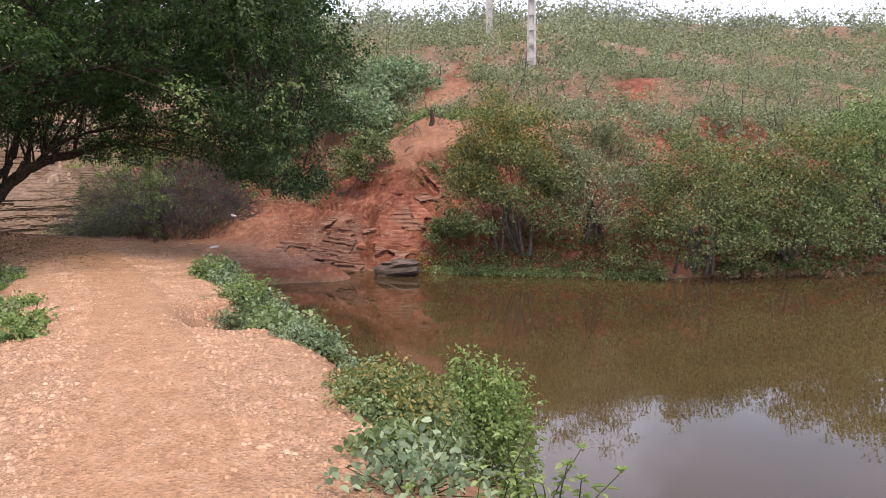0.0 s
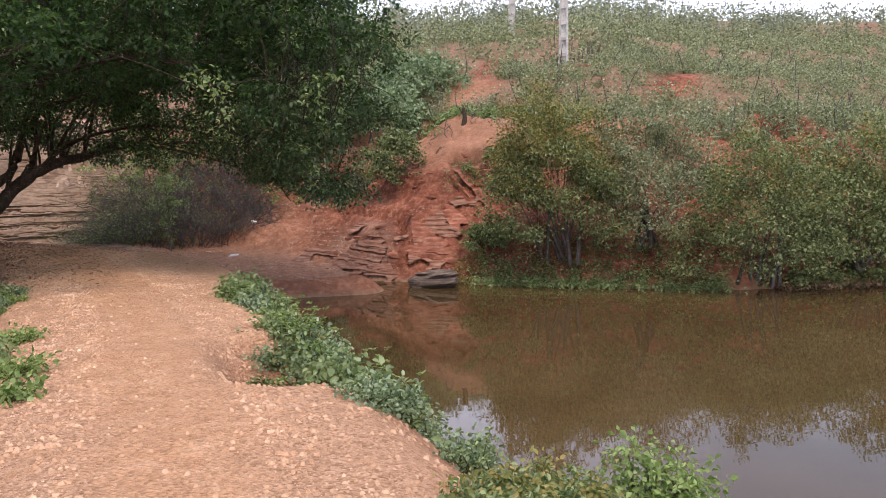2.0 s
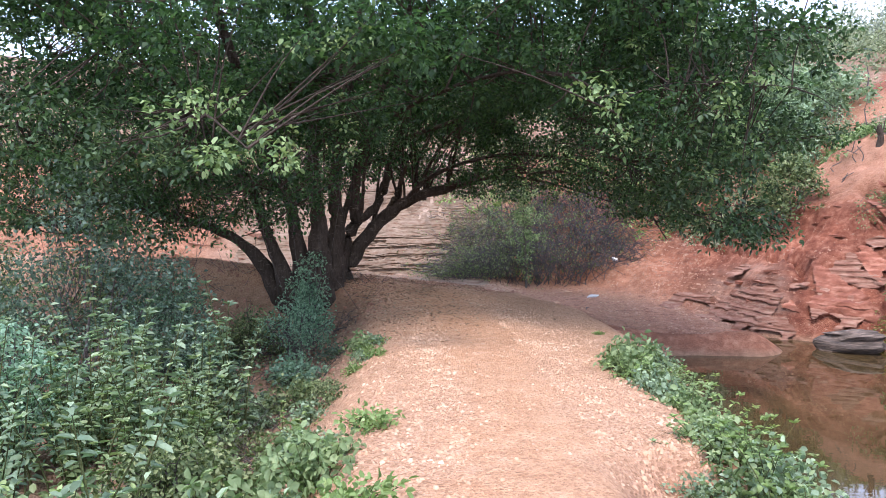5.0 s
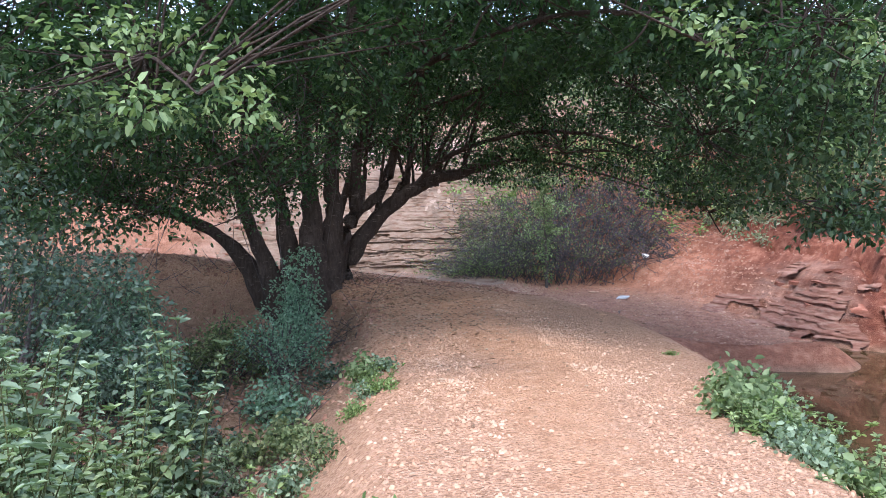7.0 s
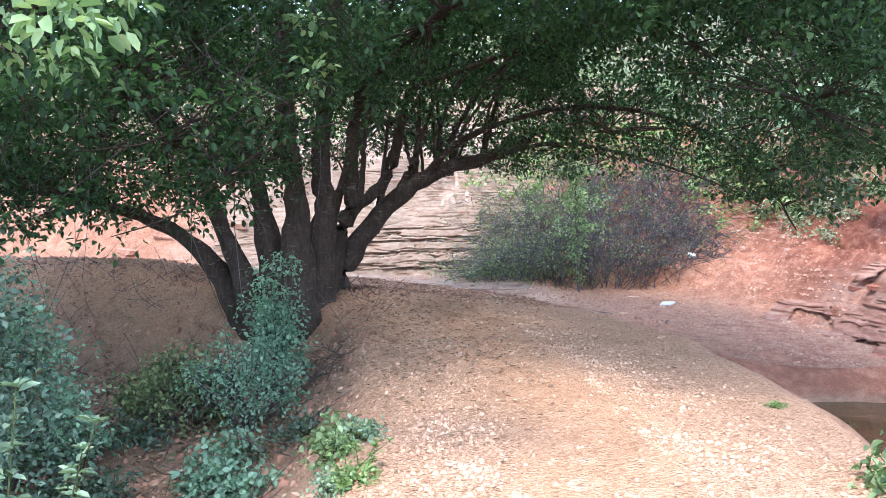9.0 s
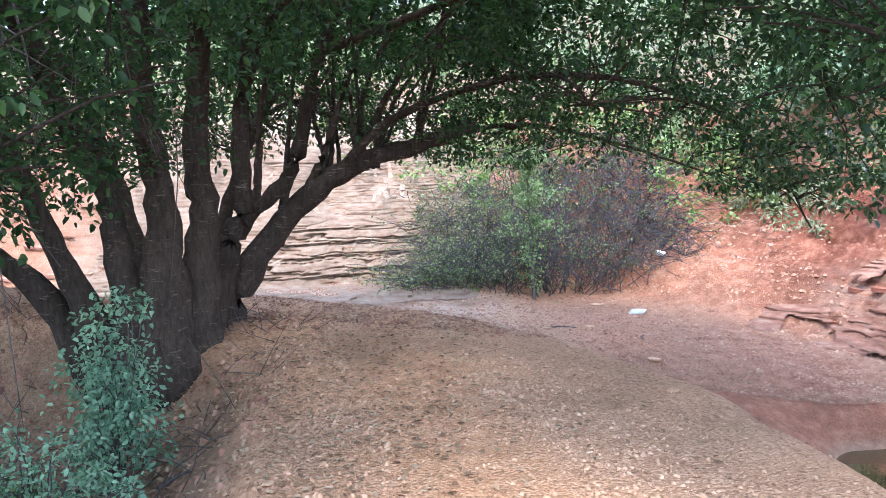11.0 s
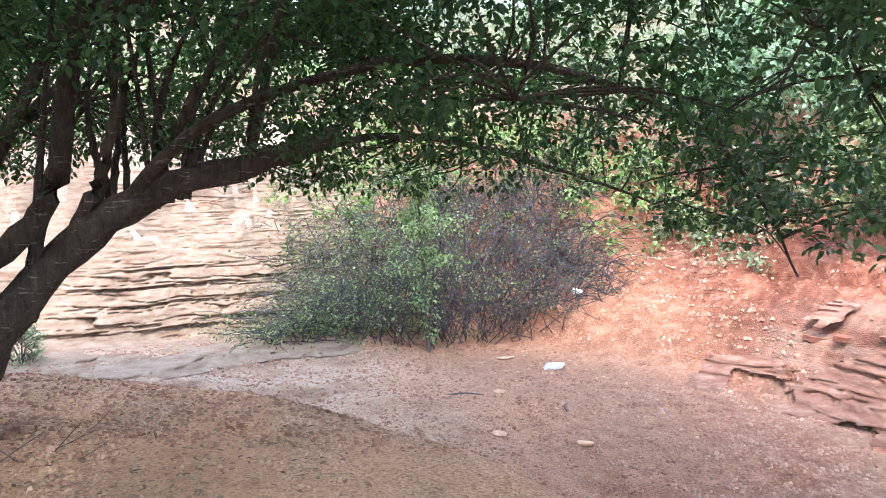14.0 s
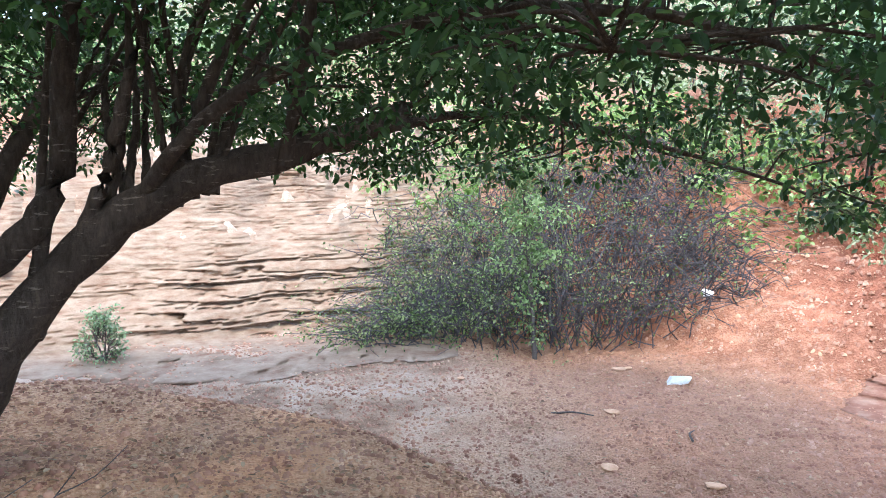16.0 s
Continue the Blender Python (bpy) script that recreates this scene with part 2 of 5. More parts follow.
PLASTIC = stone_material("crumpled_white_plastic", (0.6, 0.6, 0.58), (0.75, 0.75, 0.72), (0.8, 0.8, 0.8))


# ---- mesh helpers ----
rng = np.random.default_rng(7)


def smooth01(v, lo, hi):
    u = np.clip((v - lo) / (hi - lo), 0, 1)
    return u * u * (3 - 2 * u)


def lattice(ix, iy, seed):
    h = (ix.astype(np.int64) * 374761393 + iy.astype(np.int64) * 668265263 + seed * 974711) & 0x7FFFFFFF
    h = ((h ^ (h >> 13)) * 1274126177) & 0x7FFFFFFF
    return ((h ^ (h >> 16)) & 0xFFFF) / 65535.0


def grain(x, y, scale, octaves=4, seed=0):
    """Value noise about 0, within about -0.5 to 0.5; scale is the size of its largest lumps in metres."""
    total, amp, norm = 0.0, 1.0, 0.0
    for k in range(octaves):
        u, v = np.asarray(x) / scale + 17.3 * k, np.asarray(y) / scale - 9.1 * k
        iu, iv = np.floor(u), np.floor(v)
        fu, fv = u - iu, v - iv
        fu, fv = fu * fu * (3 - 2 * fu), fv * fv * (3 - 2 * fv)
        iu, iv, s = iu.astype(np.int64), iv.astype(np.int64), seed + k
        low = lattice(iu, iv, s) * (1 - fu) + lattice(iu + 1, iv, s) * fu
        high = lattice(iu, iv + 1, s) * (1 - fu) + lattice(iu + 1, iv + 1, s) * fu
        total = total + amp * (low * (1 - fv) + high * fv - 0.5)
        norm, amp, scale = norm + amp, amp * 0.5, scale * 0.5
    return total / norm


def mesh(name, verts, faces, smooth=False):
    """A mesh from arrays: n x 3 places and m x 3 or m x 4 corners."""
    verts, faces = np.asarray(verts, np.float32), np.asarray(faces, np.int32)
    me = bpy.data.meshes.new(name)
    me.vertices.add(len(verts))
    me.vertices.foreach_set("co", verts.ravel())
    me.loops.add(faces.size)
    me.loops.foreach_set("vertex_index", faces.ravel())
    me.polygons.add(len(faces))
    me.polygons.foreach_set("loop_start", np.arange(len(faces), dtype=np.int32) * faces.shape[1])
    me.update(calc_edges=True)
    if smooth:
        me.polygons.foreach_set("use_smooth", np.ones(len(faces), bool))
    return me


def part(name, me, mat, parent=None, label=""):
    if isinstance(me, bmesh.types.BMesh):
        bm, me = me, bpy.data.meshes.new(name)
        bm.to_mesh(me)
        bm.free()
    if not me.materials:
        me.materials.append(mat)
    ob = new(name, me)
    ob.parent = parent
    return tagged(ob, label) if label else ob


def thing(name, place, label, category, group="", kind=""):
    ob = new(name)
    ob.empty_display_size = 0.2
    ob.location = place
    return tagged(ob, label, category, group, kind)


def joined(pieces):
    """One array of places and one of corners from several."""
    vs, fs, n = [], [], 0
    for v, f in pieces:
        vs.append(np.asarray(v))
        fs.append(np.asarray(f) + n)
        n += len(v)
    return np.concatenate(vs), np.concatenate(fs)


def curve(points, n):
    """A smooth line of n + 1 places through the points."""
    p = np.asarray(points, float)
    p = np.vstack([2 * p[0] - p[1], p, 2 * p[-1] - p[-2]])
    out = []
    for s in np.linspace(0, len(p) - 3 - 1e-6, n + 1):
        i, u = int(s), s - int(s)
        a, b, c, d = p[i:i + 4]
        out.append(0.5 * (2 * b + (c - a) * u + (2 * a - 5 * b + 4 * c - d) * u * u + (3 * b - a - 3 * c + d) * u ** 3))
    return np.array(out)


def tube(line, radii, sides=6, rough=0.0):
    line, n = np.asarray(line, float), len(line)
    radii = np.interp(np.linspace(0, 1, n), np.linspace(0, 1, len(radii)), radii)
    ahead = np.gradient(line, axis=0)
    ahead /= np.linalg.norm(ahead, axis=1, keepdims=True) + 1e-9
    ref = np.where(np.abs(ahead[:, 2:3]) > 0.9, [[1.0, 0, 0]], [[0, 0, 1.0]])
    u = np.cross(ref, ahead)
    u /= np.linalg.norm(u, axis=1, keepdims=True) + 1e-9
    v = np.cross(ahead, u)
    ang = np.arange(sides) * 2 * np.pi / sides
    r = radii[:, None, None] * (1 + rough * (rng.random((n, sides, 1)) - 0.5))
    ring = line[:, None] + r * (np.cos(ang)[None, :, None] * u[:, None] + np.sin(ang)[None, :, None] * v[:, None])
    i, j = np.meshgrid(np.arange(n - 1), np.arange(sides), indexing="ij")
    k = (j + 1) % sides
    faces = np.stack([i * sides + j, i * sides + k, (i + 1) * sides + k, (i + 1) * sides + j], -1).reshape(-1, 4)
    return ring.reshape(-1, 3), faces


def unit(v):
    return v / (np.linalg.norm(v, axis=-1, keepdims=True) + 1e-9)


def leaves(base, ahead, up, length, width, oval=True, droop=0.25):
    """Folded leaf blades: from each base along ahead, facing up. Oval ones have four triangles, plain ones two."""
    ahead = unit(ahead)
    side = unit(np.cross(ahead, up))
    up = np.cross(side, ahead)
    length, width = np.asarray(length)[:, None], np.asarray(width)[:, None]
    tip = base + ahead * length - up * length * droop
    n = len(base)
    if oval:
        m1, m2 = base + ahead * length * 0.3, base + ahead * length * 0.72 - up * length * droop * 0.45
        lift = up * width * 0.16
        v = np.stack([base, m1 + side * width * 0.45 + lift, m2 + side * width * 0.4 + lift, tip,
                      m2 - side * width * 0.4 + lift, m1 - side * width * 0.45 + lift], 1)
        f = np.array([[0, 1, 2], [0, 2, 3], [0, 3, 4], [0, 4, 5]])
    else:
        m = base + ahead * length * 0.5 + up * width * 0.15
        v = np.stack([base, m + side * width * 0.5, tip, m - side * width * 0.5], 1)
        f = np.array([[0, 1, 2], [0, 2, 3]])
    faces = (np.arange(n)[:, None, None] * v.shape[1] + f[None]).reshape(-1, 3)
    return v.reshape(-1, 3), faces


def sphere_dirs(n):
    return unit(rng.normal(size=(n, 3)))


def clumps(centres, spread, per, size, oval=False, flat=0.5, aspect=0.6):
    """Leaves round each centre, facing mostly up and outwards."""
    c = np.repeat(centres, per, 0)
    s = np.repeat(np.broadcast_to(spread, (len(centres),)), per)[:, None]
    d = sphere_dirs(len(c))
    d[:, 2] *= 0.7
    base = c + d * s * rng.random((len(c), 1)) ** 0.5
    ahead = unit(d + 0.8 * sphere_dirs(len(c)) + [0, 0, -0.15])
    up = unit(sphere_dirs(len(c)) * (1 - flat) + [0, 0, flat])
    ln = size * rng.uniform(0.65, 1.25, len(c))
    return leaves(base, ahead, up, ln, ln * aspect * rng.uniform(0.8, 1.2, len(c)), oval)


# ---- the lie of the land ----
WATER_Z = -1.7
CREST = np.array([(0.45, -60, 0.0, 1.1), (0.5, 0, -0.12, 1.05), (0.55, 8, -0.2, 1.1), (0.45, 12, -0.34, 1.15), (0.0, 17, -0.42, 1.35),
                  (-1.0, 21.3, -0.33, 1.0), (-3.0, 22.3, -0.2, 0.7), (-6.0, 22.4, 0.2, 0.6), (-12, 22.6, 0.3, 0.8), (-60, 20, 0.5, 2.0)])
SPUR = np.array([(0.95, 14.5, -0.40, 0.95), (1.05, 17.8, -0.46, 0.95), (0.75, 19.7, -0.46, 0.95), (0.0, 21.6, -0.46, 1.0), (-1.4, 23.3, -0.42, 0.95), (-3.6, 24.5, -0.3, 0.8)])
FOOT = np.array([(-400, 60), (-60, 34), (-14, 29.5), (-8, 28.0), (-5, 29.0), (-2.2, 30.2), (0, 30.6), (2.5, 30.1), (4.2, 28.8), (5.5, 26.8),
                 (6.1, 25.3), (6.6, 23.7), (7.6, 22.9), (9.5, 21.5), (14.6, 18.3), (21.6, 17.4), (40, 19), (90, 12), (400, 0)])
RISE_D = np.array([0, 1.2, 1.7, 2.6, 3.2, 5.6, 6.4, 8.8, 12, 20, 38, 62, 160, 500])
RISE_R = np.array([-1.7, -0.5, -0.1, 0.5, 1.25, 2.75, 3.1, 3.4, 5.0, 7.0, 12.3, 17.5, 19, 18])
RISE_L = np.array([-1.02, 0.0, 0.7, 1.6, 2.1, 3.1, 3.4, 4.1, 5.3, 7.0, 12.3, 17.5, 19, 18])


def line_near(x, y, line):
    """Distance to a line of places, and its other columns there."""
    best, extra = np.full(x.shape, 1e9), [np.zeros(x.shape) for _ in range(line.shape[1] - 2)]
    for p, q in zip(line[:-1], line[1:]):
        d = q[:2] - p[:2]
        u = np.clip(((x - p[0]) * d[0] + (y - p[1]) * d[1]) / (d @ d), 0, 1)
        far = np.hypot(x - p[0] - u * d[0], y - p[1] - u * d[1])
        near = far < best
        best = np.where(near, far, best)
        extra = [np.where(near, p[2 + k] * (1 - u) + q[2 + k] * u, o) for k, o in enumerate(extra)]
    return (best, *extra)


def bare_red(x, y):
    """1 where the hillside's clay is washed bare: the upper gully, the trail to the ridge, the spoil heaps."""
    out = 0.0
    for p, q, w in (((14.2, 34.6), (15.8, 37.8), 1.5), ((17.2, 39.5), (20.5, 44.0), 0.9), ((20.6, 29.2), (21.6, 29.8), 1.0), ((18.0, 34.0), (20.5, 35.0), 1.0), ((17.0, 24.5), (18.0, 25.0), 0.7)):
        d, = line_near(x + 1.2 * grain(x, y, 1.8, 2, 77), y, np.array([p, q]))
        out = np.maximum(out, 1 - smooth01(d, w * 0.8, w * 1.2))
    return out


def lay(x, y):
    """Height and soil (red, rock, humus) of the ground."""
    x, y = np.asarray(x, float), np.asarray(y, float)
    wx, wy = x + 0.7 * grain(x, y, 2.2, 3, 3), y + 0.7 * grain(x, y, 2.2, 3, 4)
    far, = line_near(wx, wy, FOOT)
    out = np.where(wy > np.interp(wx, FOOT[:, 0], FOOT[:, 1]), far, -far)
    # the low ground: basin, pond bed, hollow west of the path
    basin = -1.25 - 0.05 * (x - 0.9) + 0.06 * (np.minimum(y, 30) - 26.5)
    basin = np.where(x < 0.9, -1.25 + 0.05 * (0.9 - np.maximum(x, -12)) + 0.075 * (np.clip(y, 24, 30) - 26.5), basin)
    hollow = -1.15 + 0.10 * np.maximum(-x - 5, 0) ** 0.8
    low = np.where(y > 22, basin, hollow)
    pond = smooth01(x, 2.4, 4.5) * (1 - smooth01(y, 19.6, 22.6) * (1 - smooth01(x, 5.7, 7.3)))
    low = low * (1 - pond) + np.maximum(-2.9, -1.75 - 0.35 * np.minimum(-np.minimum(out, 0), 3.3)) * pond
    west = 1 - smooth01(x, 4.2, 7.0)
    rise = np.interp(out, RISE_D, RISE_L) * west + np.interp(out, RISE_D, RISE_R) * (1 - west)
    foot = smooth01(out, -0.7, 0.7)
    hill = low * (1 - foot) + np.maximum(rise, low) * foot
    # the dam that carries the path
    d, zc, hw = line_near(x + 0.25 * grain(x, y, 1.5, 3, 8), y, CREST)
    t = np.maximum(d - hw, 0)
    dam = zc - 0.05 * (np.minimum(d, hw) / hw) ** 2 - 0.80 * (np.sqrt(t * t + 0.04) - 0.2)
    d2, z2, h2 = line_near(x + 0.25 * grain(x, y, 1.5, 3, 8), y, SPUR)
    t2 = np.maximum(d2 - h2, 0)
    spur = z2 - 0.05 * (np.minimum(d2, h2) / h2) ** 2 - 0.80 * (np.sqrt(t2 * t2 + 0.04) - 0.2)
    t = np.where(spur > dam, t2, t)
    dam = np.maximum(dam, spur)
    washed = np.exp(-(np.abs(x - 1.5 - 0.3 * grain(x, y, 0.8, 2, 9)) / 0.46) ** 3.5 - (np.abs(y - 9.5 + 0.5 * grain(y, x, 0.9, 2, 10)) / 1.0) ** 4)
    dam -= 0.5 * washed
    k = 0.12
    z = np.maximum(hill, dam) + k * np.exp(-np.abs(hill - dam) / k) * 0.4
    on_dam = smooth01(dam - hill, -0.05, 0.1)
    path = on_dam * (1 - smooth01(t, 0.0, 0.5))
    # relief
    steep = smooth01(out, 0.2, 1.5) * (1 - on_dam)
    gully = np.abs(grain(x + 0.35 * y, y * 0.35 - 0.2 * x, 1.6, 4, 21))
    z = z + steep * (0.9 * grain(x, y, 3.0, 5, 11) - 0.7 * np.exp(-(gully / 0.05) ** 2) * smooth01(out, 0.5, 3) * (1 - smooth01(out, 8, 14)))
    z = z + smooth01(out, 14, 40) * 3.5 * grain(x, y, 14, 3, 13)
    z = z + 0.16 * (1 - path) * grain(x, y, 0.9, 4, 5) + 0.05 * path * grain(x, y, 0.7, 4, 6) + 0.025 * grain(x, y, 0.22, 2, 7)
    bank = smooth01(out, 0.0, 1.0) * (1 - smooth01(out, 7, 10)) * smooth01(x, 3.5, 5.0) * (1 - smooth01(x, 13, 16))
    z = z + bank * (0.34 * (0.25 - np.abs(grain(x, y, 1.1, 3, 81))) + 0.22 * grain(x, y, 0.45, 2, 82))
    # bedded rock steps
    rock = smooth01(out, -0.3, 0.6) * (1 - smooth01(out, 4.5, 7)) * (1 - smooth01(x, -0.6, 0.8)) * smooth01(x, -8, -5.5)
    shelf = np.exp(-((x - 6.6) / 1.0) ** 2 - ((y - 25.4) / 1.9) ** 2)
    bed = np.maximum(rock, 0.9 * smooth01(shelf, 0.2, 0.6))
    bed = np.maximum(bed, 0.75 * smooth01(out, 0.0, 0.3) * (1 - smooth01(out, 2.5, 4.5)) * smooth01(x, 4.5, 6) * (1 - smooth01(x, 10.5, 12)))
    step = 0.13
    q = (z + 0.06 * x + 0.35 * grain(x, y, 1.4, 3, 31)) / step
    z = z + np.maximum(bed - 0.75 * rock, 0) * step * 0.85 * (np.floor(q) + smooth01(q - np.floor(q), 0.62, 0.95) - q)
    red = smooth01(out + 1.6 * grain(x, y, 2.5, 3, 41), -1.6, 0.4) * (1 - 0.8 * rock) * (0.6 + 0.4 * smooth01(x, 1.5, 4.0))
    red = np.maximum(red, (1 - path) * on_dam * 0.35 * smooth01(x, 0, 1))
    red = np.maximum(red, smooth01(x, 0.5, 3.0) * smooth01(y, 19.5, 21.5) * (0.8 - 0.25 * smooth01(y, 22.5, 24.5) * (1 - smooth01(x, 3.5, 5.0))) * (1 - 0.8 * path)) * (1 - 0.3 * np.exp(-((x - 4.4) / 1.6) ** 2) * smooth01(y, 24, 27))
    red = np.maximum(red, 0.55 * washed)
    red = red * (1 - 0.45 * smooth01(z + 0.6 * grain(x, y, 1.2, 3, 83), 1.1, 2.2) * smooth01(x, 6.5, 8.0) * (1 - smooth01(x, 14, 17)))
    grey = smooth01(y, 23, 25) * (1 - smooth01(x + grain(x, y, 1.5, 3, 43) * 2, -0.5, 2.0)) * smooth01(x, -9, -6) * (1 - on_dam)
    humus = smooth01(-x, 1.0, 2.2) * (1 - smooth01(y, 20, 22)) * (1 - path)
    humus = np.maximum(humus, 0.2 * grey)
    humus = np.maximum(humus, 0.12 * smooth01(y, 22.5, 24) * (1 - smooth01(out, -0.5, 0.5)) * (1 - on_dam))
    humus = np.maximum(humus, smooth01(out + 2.5 * grain(x, y, 5, 3, 44), 6.0, 7.4) * 0.95 * (1 - bare_red(x, y)))
    wet = smooth01(-z, 1.56, 1.72) * 0.8
    return z, np.clip(red, 0, 1), np.clip(np.maximum(0.8 * rock, np.maximum(0.75 * grey, 0.3 * smooth01(shelf, 0.2, 0.6))), 0, 1), np.clip(np.maximum(humus, wet), 0, 1)


def ground(x, y):
    return lay(x, y)[0]


def ground_at(x, y):
    return float(lay(np.array([x]), np.array([y]))[0][0])


def spaced(lo, hi, fine, reach, count):
    """Even steps between lo and hi, then ever longer ones out to the reach."""
    core = np.arange(lo, hi + 1e-6, fine)
    grow = np.cumsum(fine * 1.0 + np.linspace(0, 1, count) ** 3 * 1.0)
    grow = grow / grow[-1]
    out = (grow ** 2.6) * reach + np.arange(1, count + 1) * fine
    return np.concatenate([lo - out[::-1], core, hi + out])


xs, ys = spaced(-8.0, 12.5, 0.107, 600, 85), spaced(1.0, 32.5, 0.107, 600, 85)
gx, gy = np.meshgrid(xs, ys)
gz, s_red, s_rock, s_humus = lay(gx, gy)
mid_x = np.interp(gy, CREST[:6, 1], CREST[:6, 0])
s_grit = smooth01(np.abs(gx - mid_x + 0.5 * grain(gx, gy, 1.8, 3, 51)) + 0.6 * grain(gx, gy, 0.6, 3, 52), 0.25, 0.75)
nx, ny = len(xs), len(ys)
gi, gj = np.meshgrid(np.arange(ny - 1), np.arange(nx - 1), indexing="ij")
cells = np.stack([gi * nx + gj, gi * nx + gj + 1, (gi + 1) * nx + gj + 1, (gi + 1) * nx + gj], -1).reshape(-1, 4)
land = mesh("ground", np.stack([gx, gy, gz], -1).reshape(-1, 3), cells, True)
soil = land.attributes.new("soil", "FLOAT_COLOR", "POINT")
soil.data.foreach_set("color", np.stack([s_red, s_rock, s_humus, s_grit], -1).astype(np.float32).ravel())
tagged(part("ground", land, EARTH), "orange gravel path on a dam, red clay banks and pale bedded rock", "ground", kind="structure")

wv = [(2.0, -60, WATER_Z), (220, -60, WATER_Z), (220, 26, WATER_Z), (2.0, 26, WATER_Z)]
tagged(part("water", mesh("water", wv, [(0, 1, 2, 3)]), WATER), "still murky brown pond reflecting sky and shrubs", "pond", kind="structure")


# ---- the big tree on the dam ----
def big_tree():
    bx, by = -3.05, 21.0
    tree = thing("tree", (bx, by, -0.75), "broad dense dark-green tree with many leaning trunks beside the path", "tree")
    at = np.array([bx, by, -0.75])
    # trunks: places along each, from the foot, and the radius at foot and top
    stems = [
        ([(-3.70, 21.0, -0.8), (-4.15, 21.0, 0.08), (-4.55, 20.9, 0.55), (-5.0, 20.8, 0.86), (-5.8, 20.4, 1.15), (-6.8, 19.9, 1.5), (-7.8, 19.2, 2.2)], 0.15, 0.04),
        ([(-3.55, 20.9, -0.8), (-3.82, 20.8, 0.18), (-4.08, 20.7, 0.9), (-4.3, 20.4, 1.75), (-4.9, 19.7, 2.8), (-5.7, 18.8, 3.9)], 0.15, 0.05),
        ([(-3.25, 20.8, -0.8), (-3.42, 20.9, 0.17), (-3.56, 21.0, 0.81), (-3.62, 20.9, 1.3), (-3.9, 20.2, 2.6), (-4.3, 19.2, 4.2), (-4.6, 18.6, 5.4)], 0.17, 0.07),
        ([(-3.08, 20.85, -0.8), (-3.1, 20.95, 0.35), (-3.08, 21.0, 0.88), (-3.13, 21.0, 1.46), (-3.15, 20.8, 2.2), (-3.0, 20.2, 4.0), (-3.1, 20.0, 5.8)], 0.22, 0.09),
        ([(-2.95, 21.2, -0.8), (-2.86, 21.3, 0.29), (-2.75, 21.3, 1.0), (-2.8, 21.3, 1.5), (-2.75, 21.2, 2.3), (-2.3, 20.6, 4.2), (-1.9, 20.2, 5.8)], 0.20, 0.08),
        ([(-3.0, 21.5, -0.8), (-2.88, 21.7, -0.1), (-2.70, 21.7, 0.55), (-2.46, 21.7, 1.07), (-2.45, 21.6, 1.6), (-2.25, 21.3, 2.6), (-1.5, 20.2, 4.0), (-0.6, 19.0, 5.0)], 0.18, 0.06),
        ([(-3.0, 21.8, -0.9), (-2.80, 22.1, 0.45), (-2.62, 22.2, 0.86), (-2.46, 22.2, 1.02), (-2.15, 22.2, 1.27), (-1.96, 22.2, 1.55), (-1.82, 22.1, 2.03), (-1.6, 21.9, 2.7), (-1.0, 21.4, 3.8), (-0.2, 20.8, 4.8)], 0.13, 0.05),
        ([(-3.25, 22.3, -1.2), (-2.95, 22.3, -0.4), (-2.72, 22.3, 0.07), (-2.35, 22.3, 0.63), (-1.92, 22.3, 1.09), (-1.57, 22.3, 1.36), (-1.11, 22.35, 1.58), (-0.65, 22.5, 1.70), (-0.3, 22.9, 1.82), (0.1, 23.3, 2.0)], 0.205, 0.08),
        ([(-0.4, 22.8, 1.78), (0.6, 23.6, 2.0), (1.6, 24.3, 1.9), (2.6, 24.8, 1.65), (3.6, 24.9, 1.3), (4.3, 24.9, 0.9)], 0.04, 0.01),
        ([(-1.57, 22.3, 1.36), (-0.9, 22.0, 1.95), (0.3, 21.8, 2.35), (1.6, 21.9, 2.35), (2.8, 22.1, 1.95), (3.6, 22.5, 1.35), (4.2, 22.9, 0.6)], 0.055, 0.012),
        ([(-3.1, 22.0, -0.7), (-3.0, 22.4, 0.4), (-2.8, 23.0, 1.5), (-2.4, 23.8, 2.9), (-1.8, 24.6, 4.1)], 0.12, 0.04),
        ([(-3.4, 21.8, -0.7), (-3.7, 22.0, 0.6), (-4.2, 22.4, 1.8), (-5.0, 22.9, 3.2), (-5.8, 23.4, 4.2)], 0.12, 0.04),
        ([(-2.46, 22.2, 1.02), (-2.36, 22.1, 1.5), (-2.3, 22.0, 2.1), (-2.0, 21.8, 3.2)], 0.06, 0.02),
        ([(-1.92, 22.3, 1.12), (-1.62, 22.2, 1.7), (-1.38, 22.1, 2.3), (-1.0, 22.0, 3.2)], 0.06, 0.02),
        ([(-1.3, 22.32, 1.5), (-1.05, 22.2, 2.0), (-0.6, 22.1, 2.7), (0.0, 22.0, 3.3)], 0.05, 0.02),
        ([(-1.6, 21.9, 2.7), (0.2, 21.2, 3.2), (1.8, 20.5, 3.5), (3.2, 19.6, 3.3), (4.4, 18.8, 2.7)], 0.05, 0.02),
        ([(-2.25, 21.3, 2.6), (-1.0, 19.0, 3.1), (0.4, 17.2, 3.3), (1.3, 15.6, 3.0), (1.7, 14.1, 2.3)], 0.055, 0.008),
        ([(-4.3, 20.4, 1.75), (-4.3, 18.6, 2.3), (-3.9, 16.6, 2.6), (-3.2, 14.6, 2.5), (-2.2, 13.1, 1.95)], 0.06, 0.008),
    ]
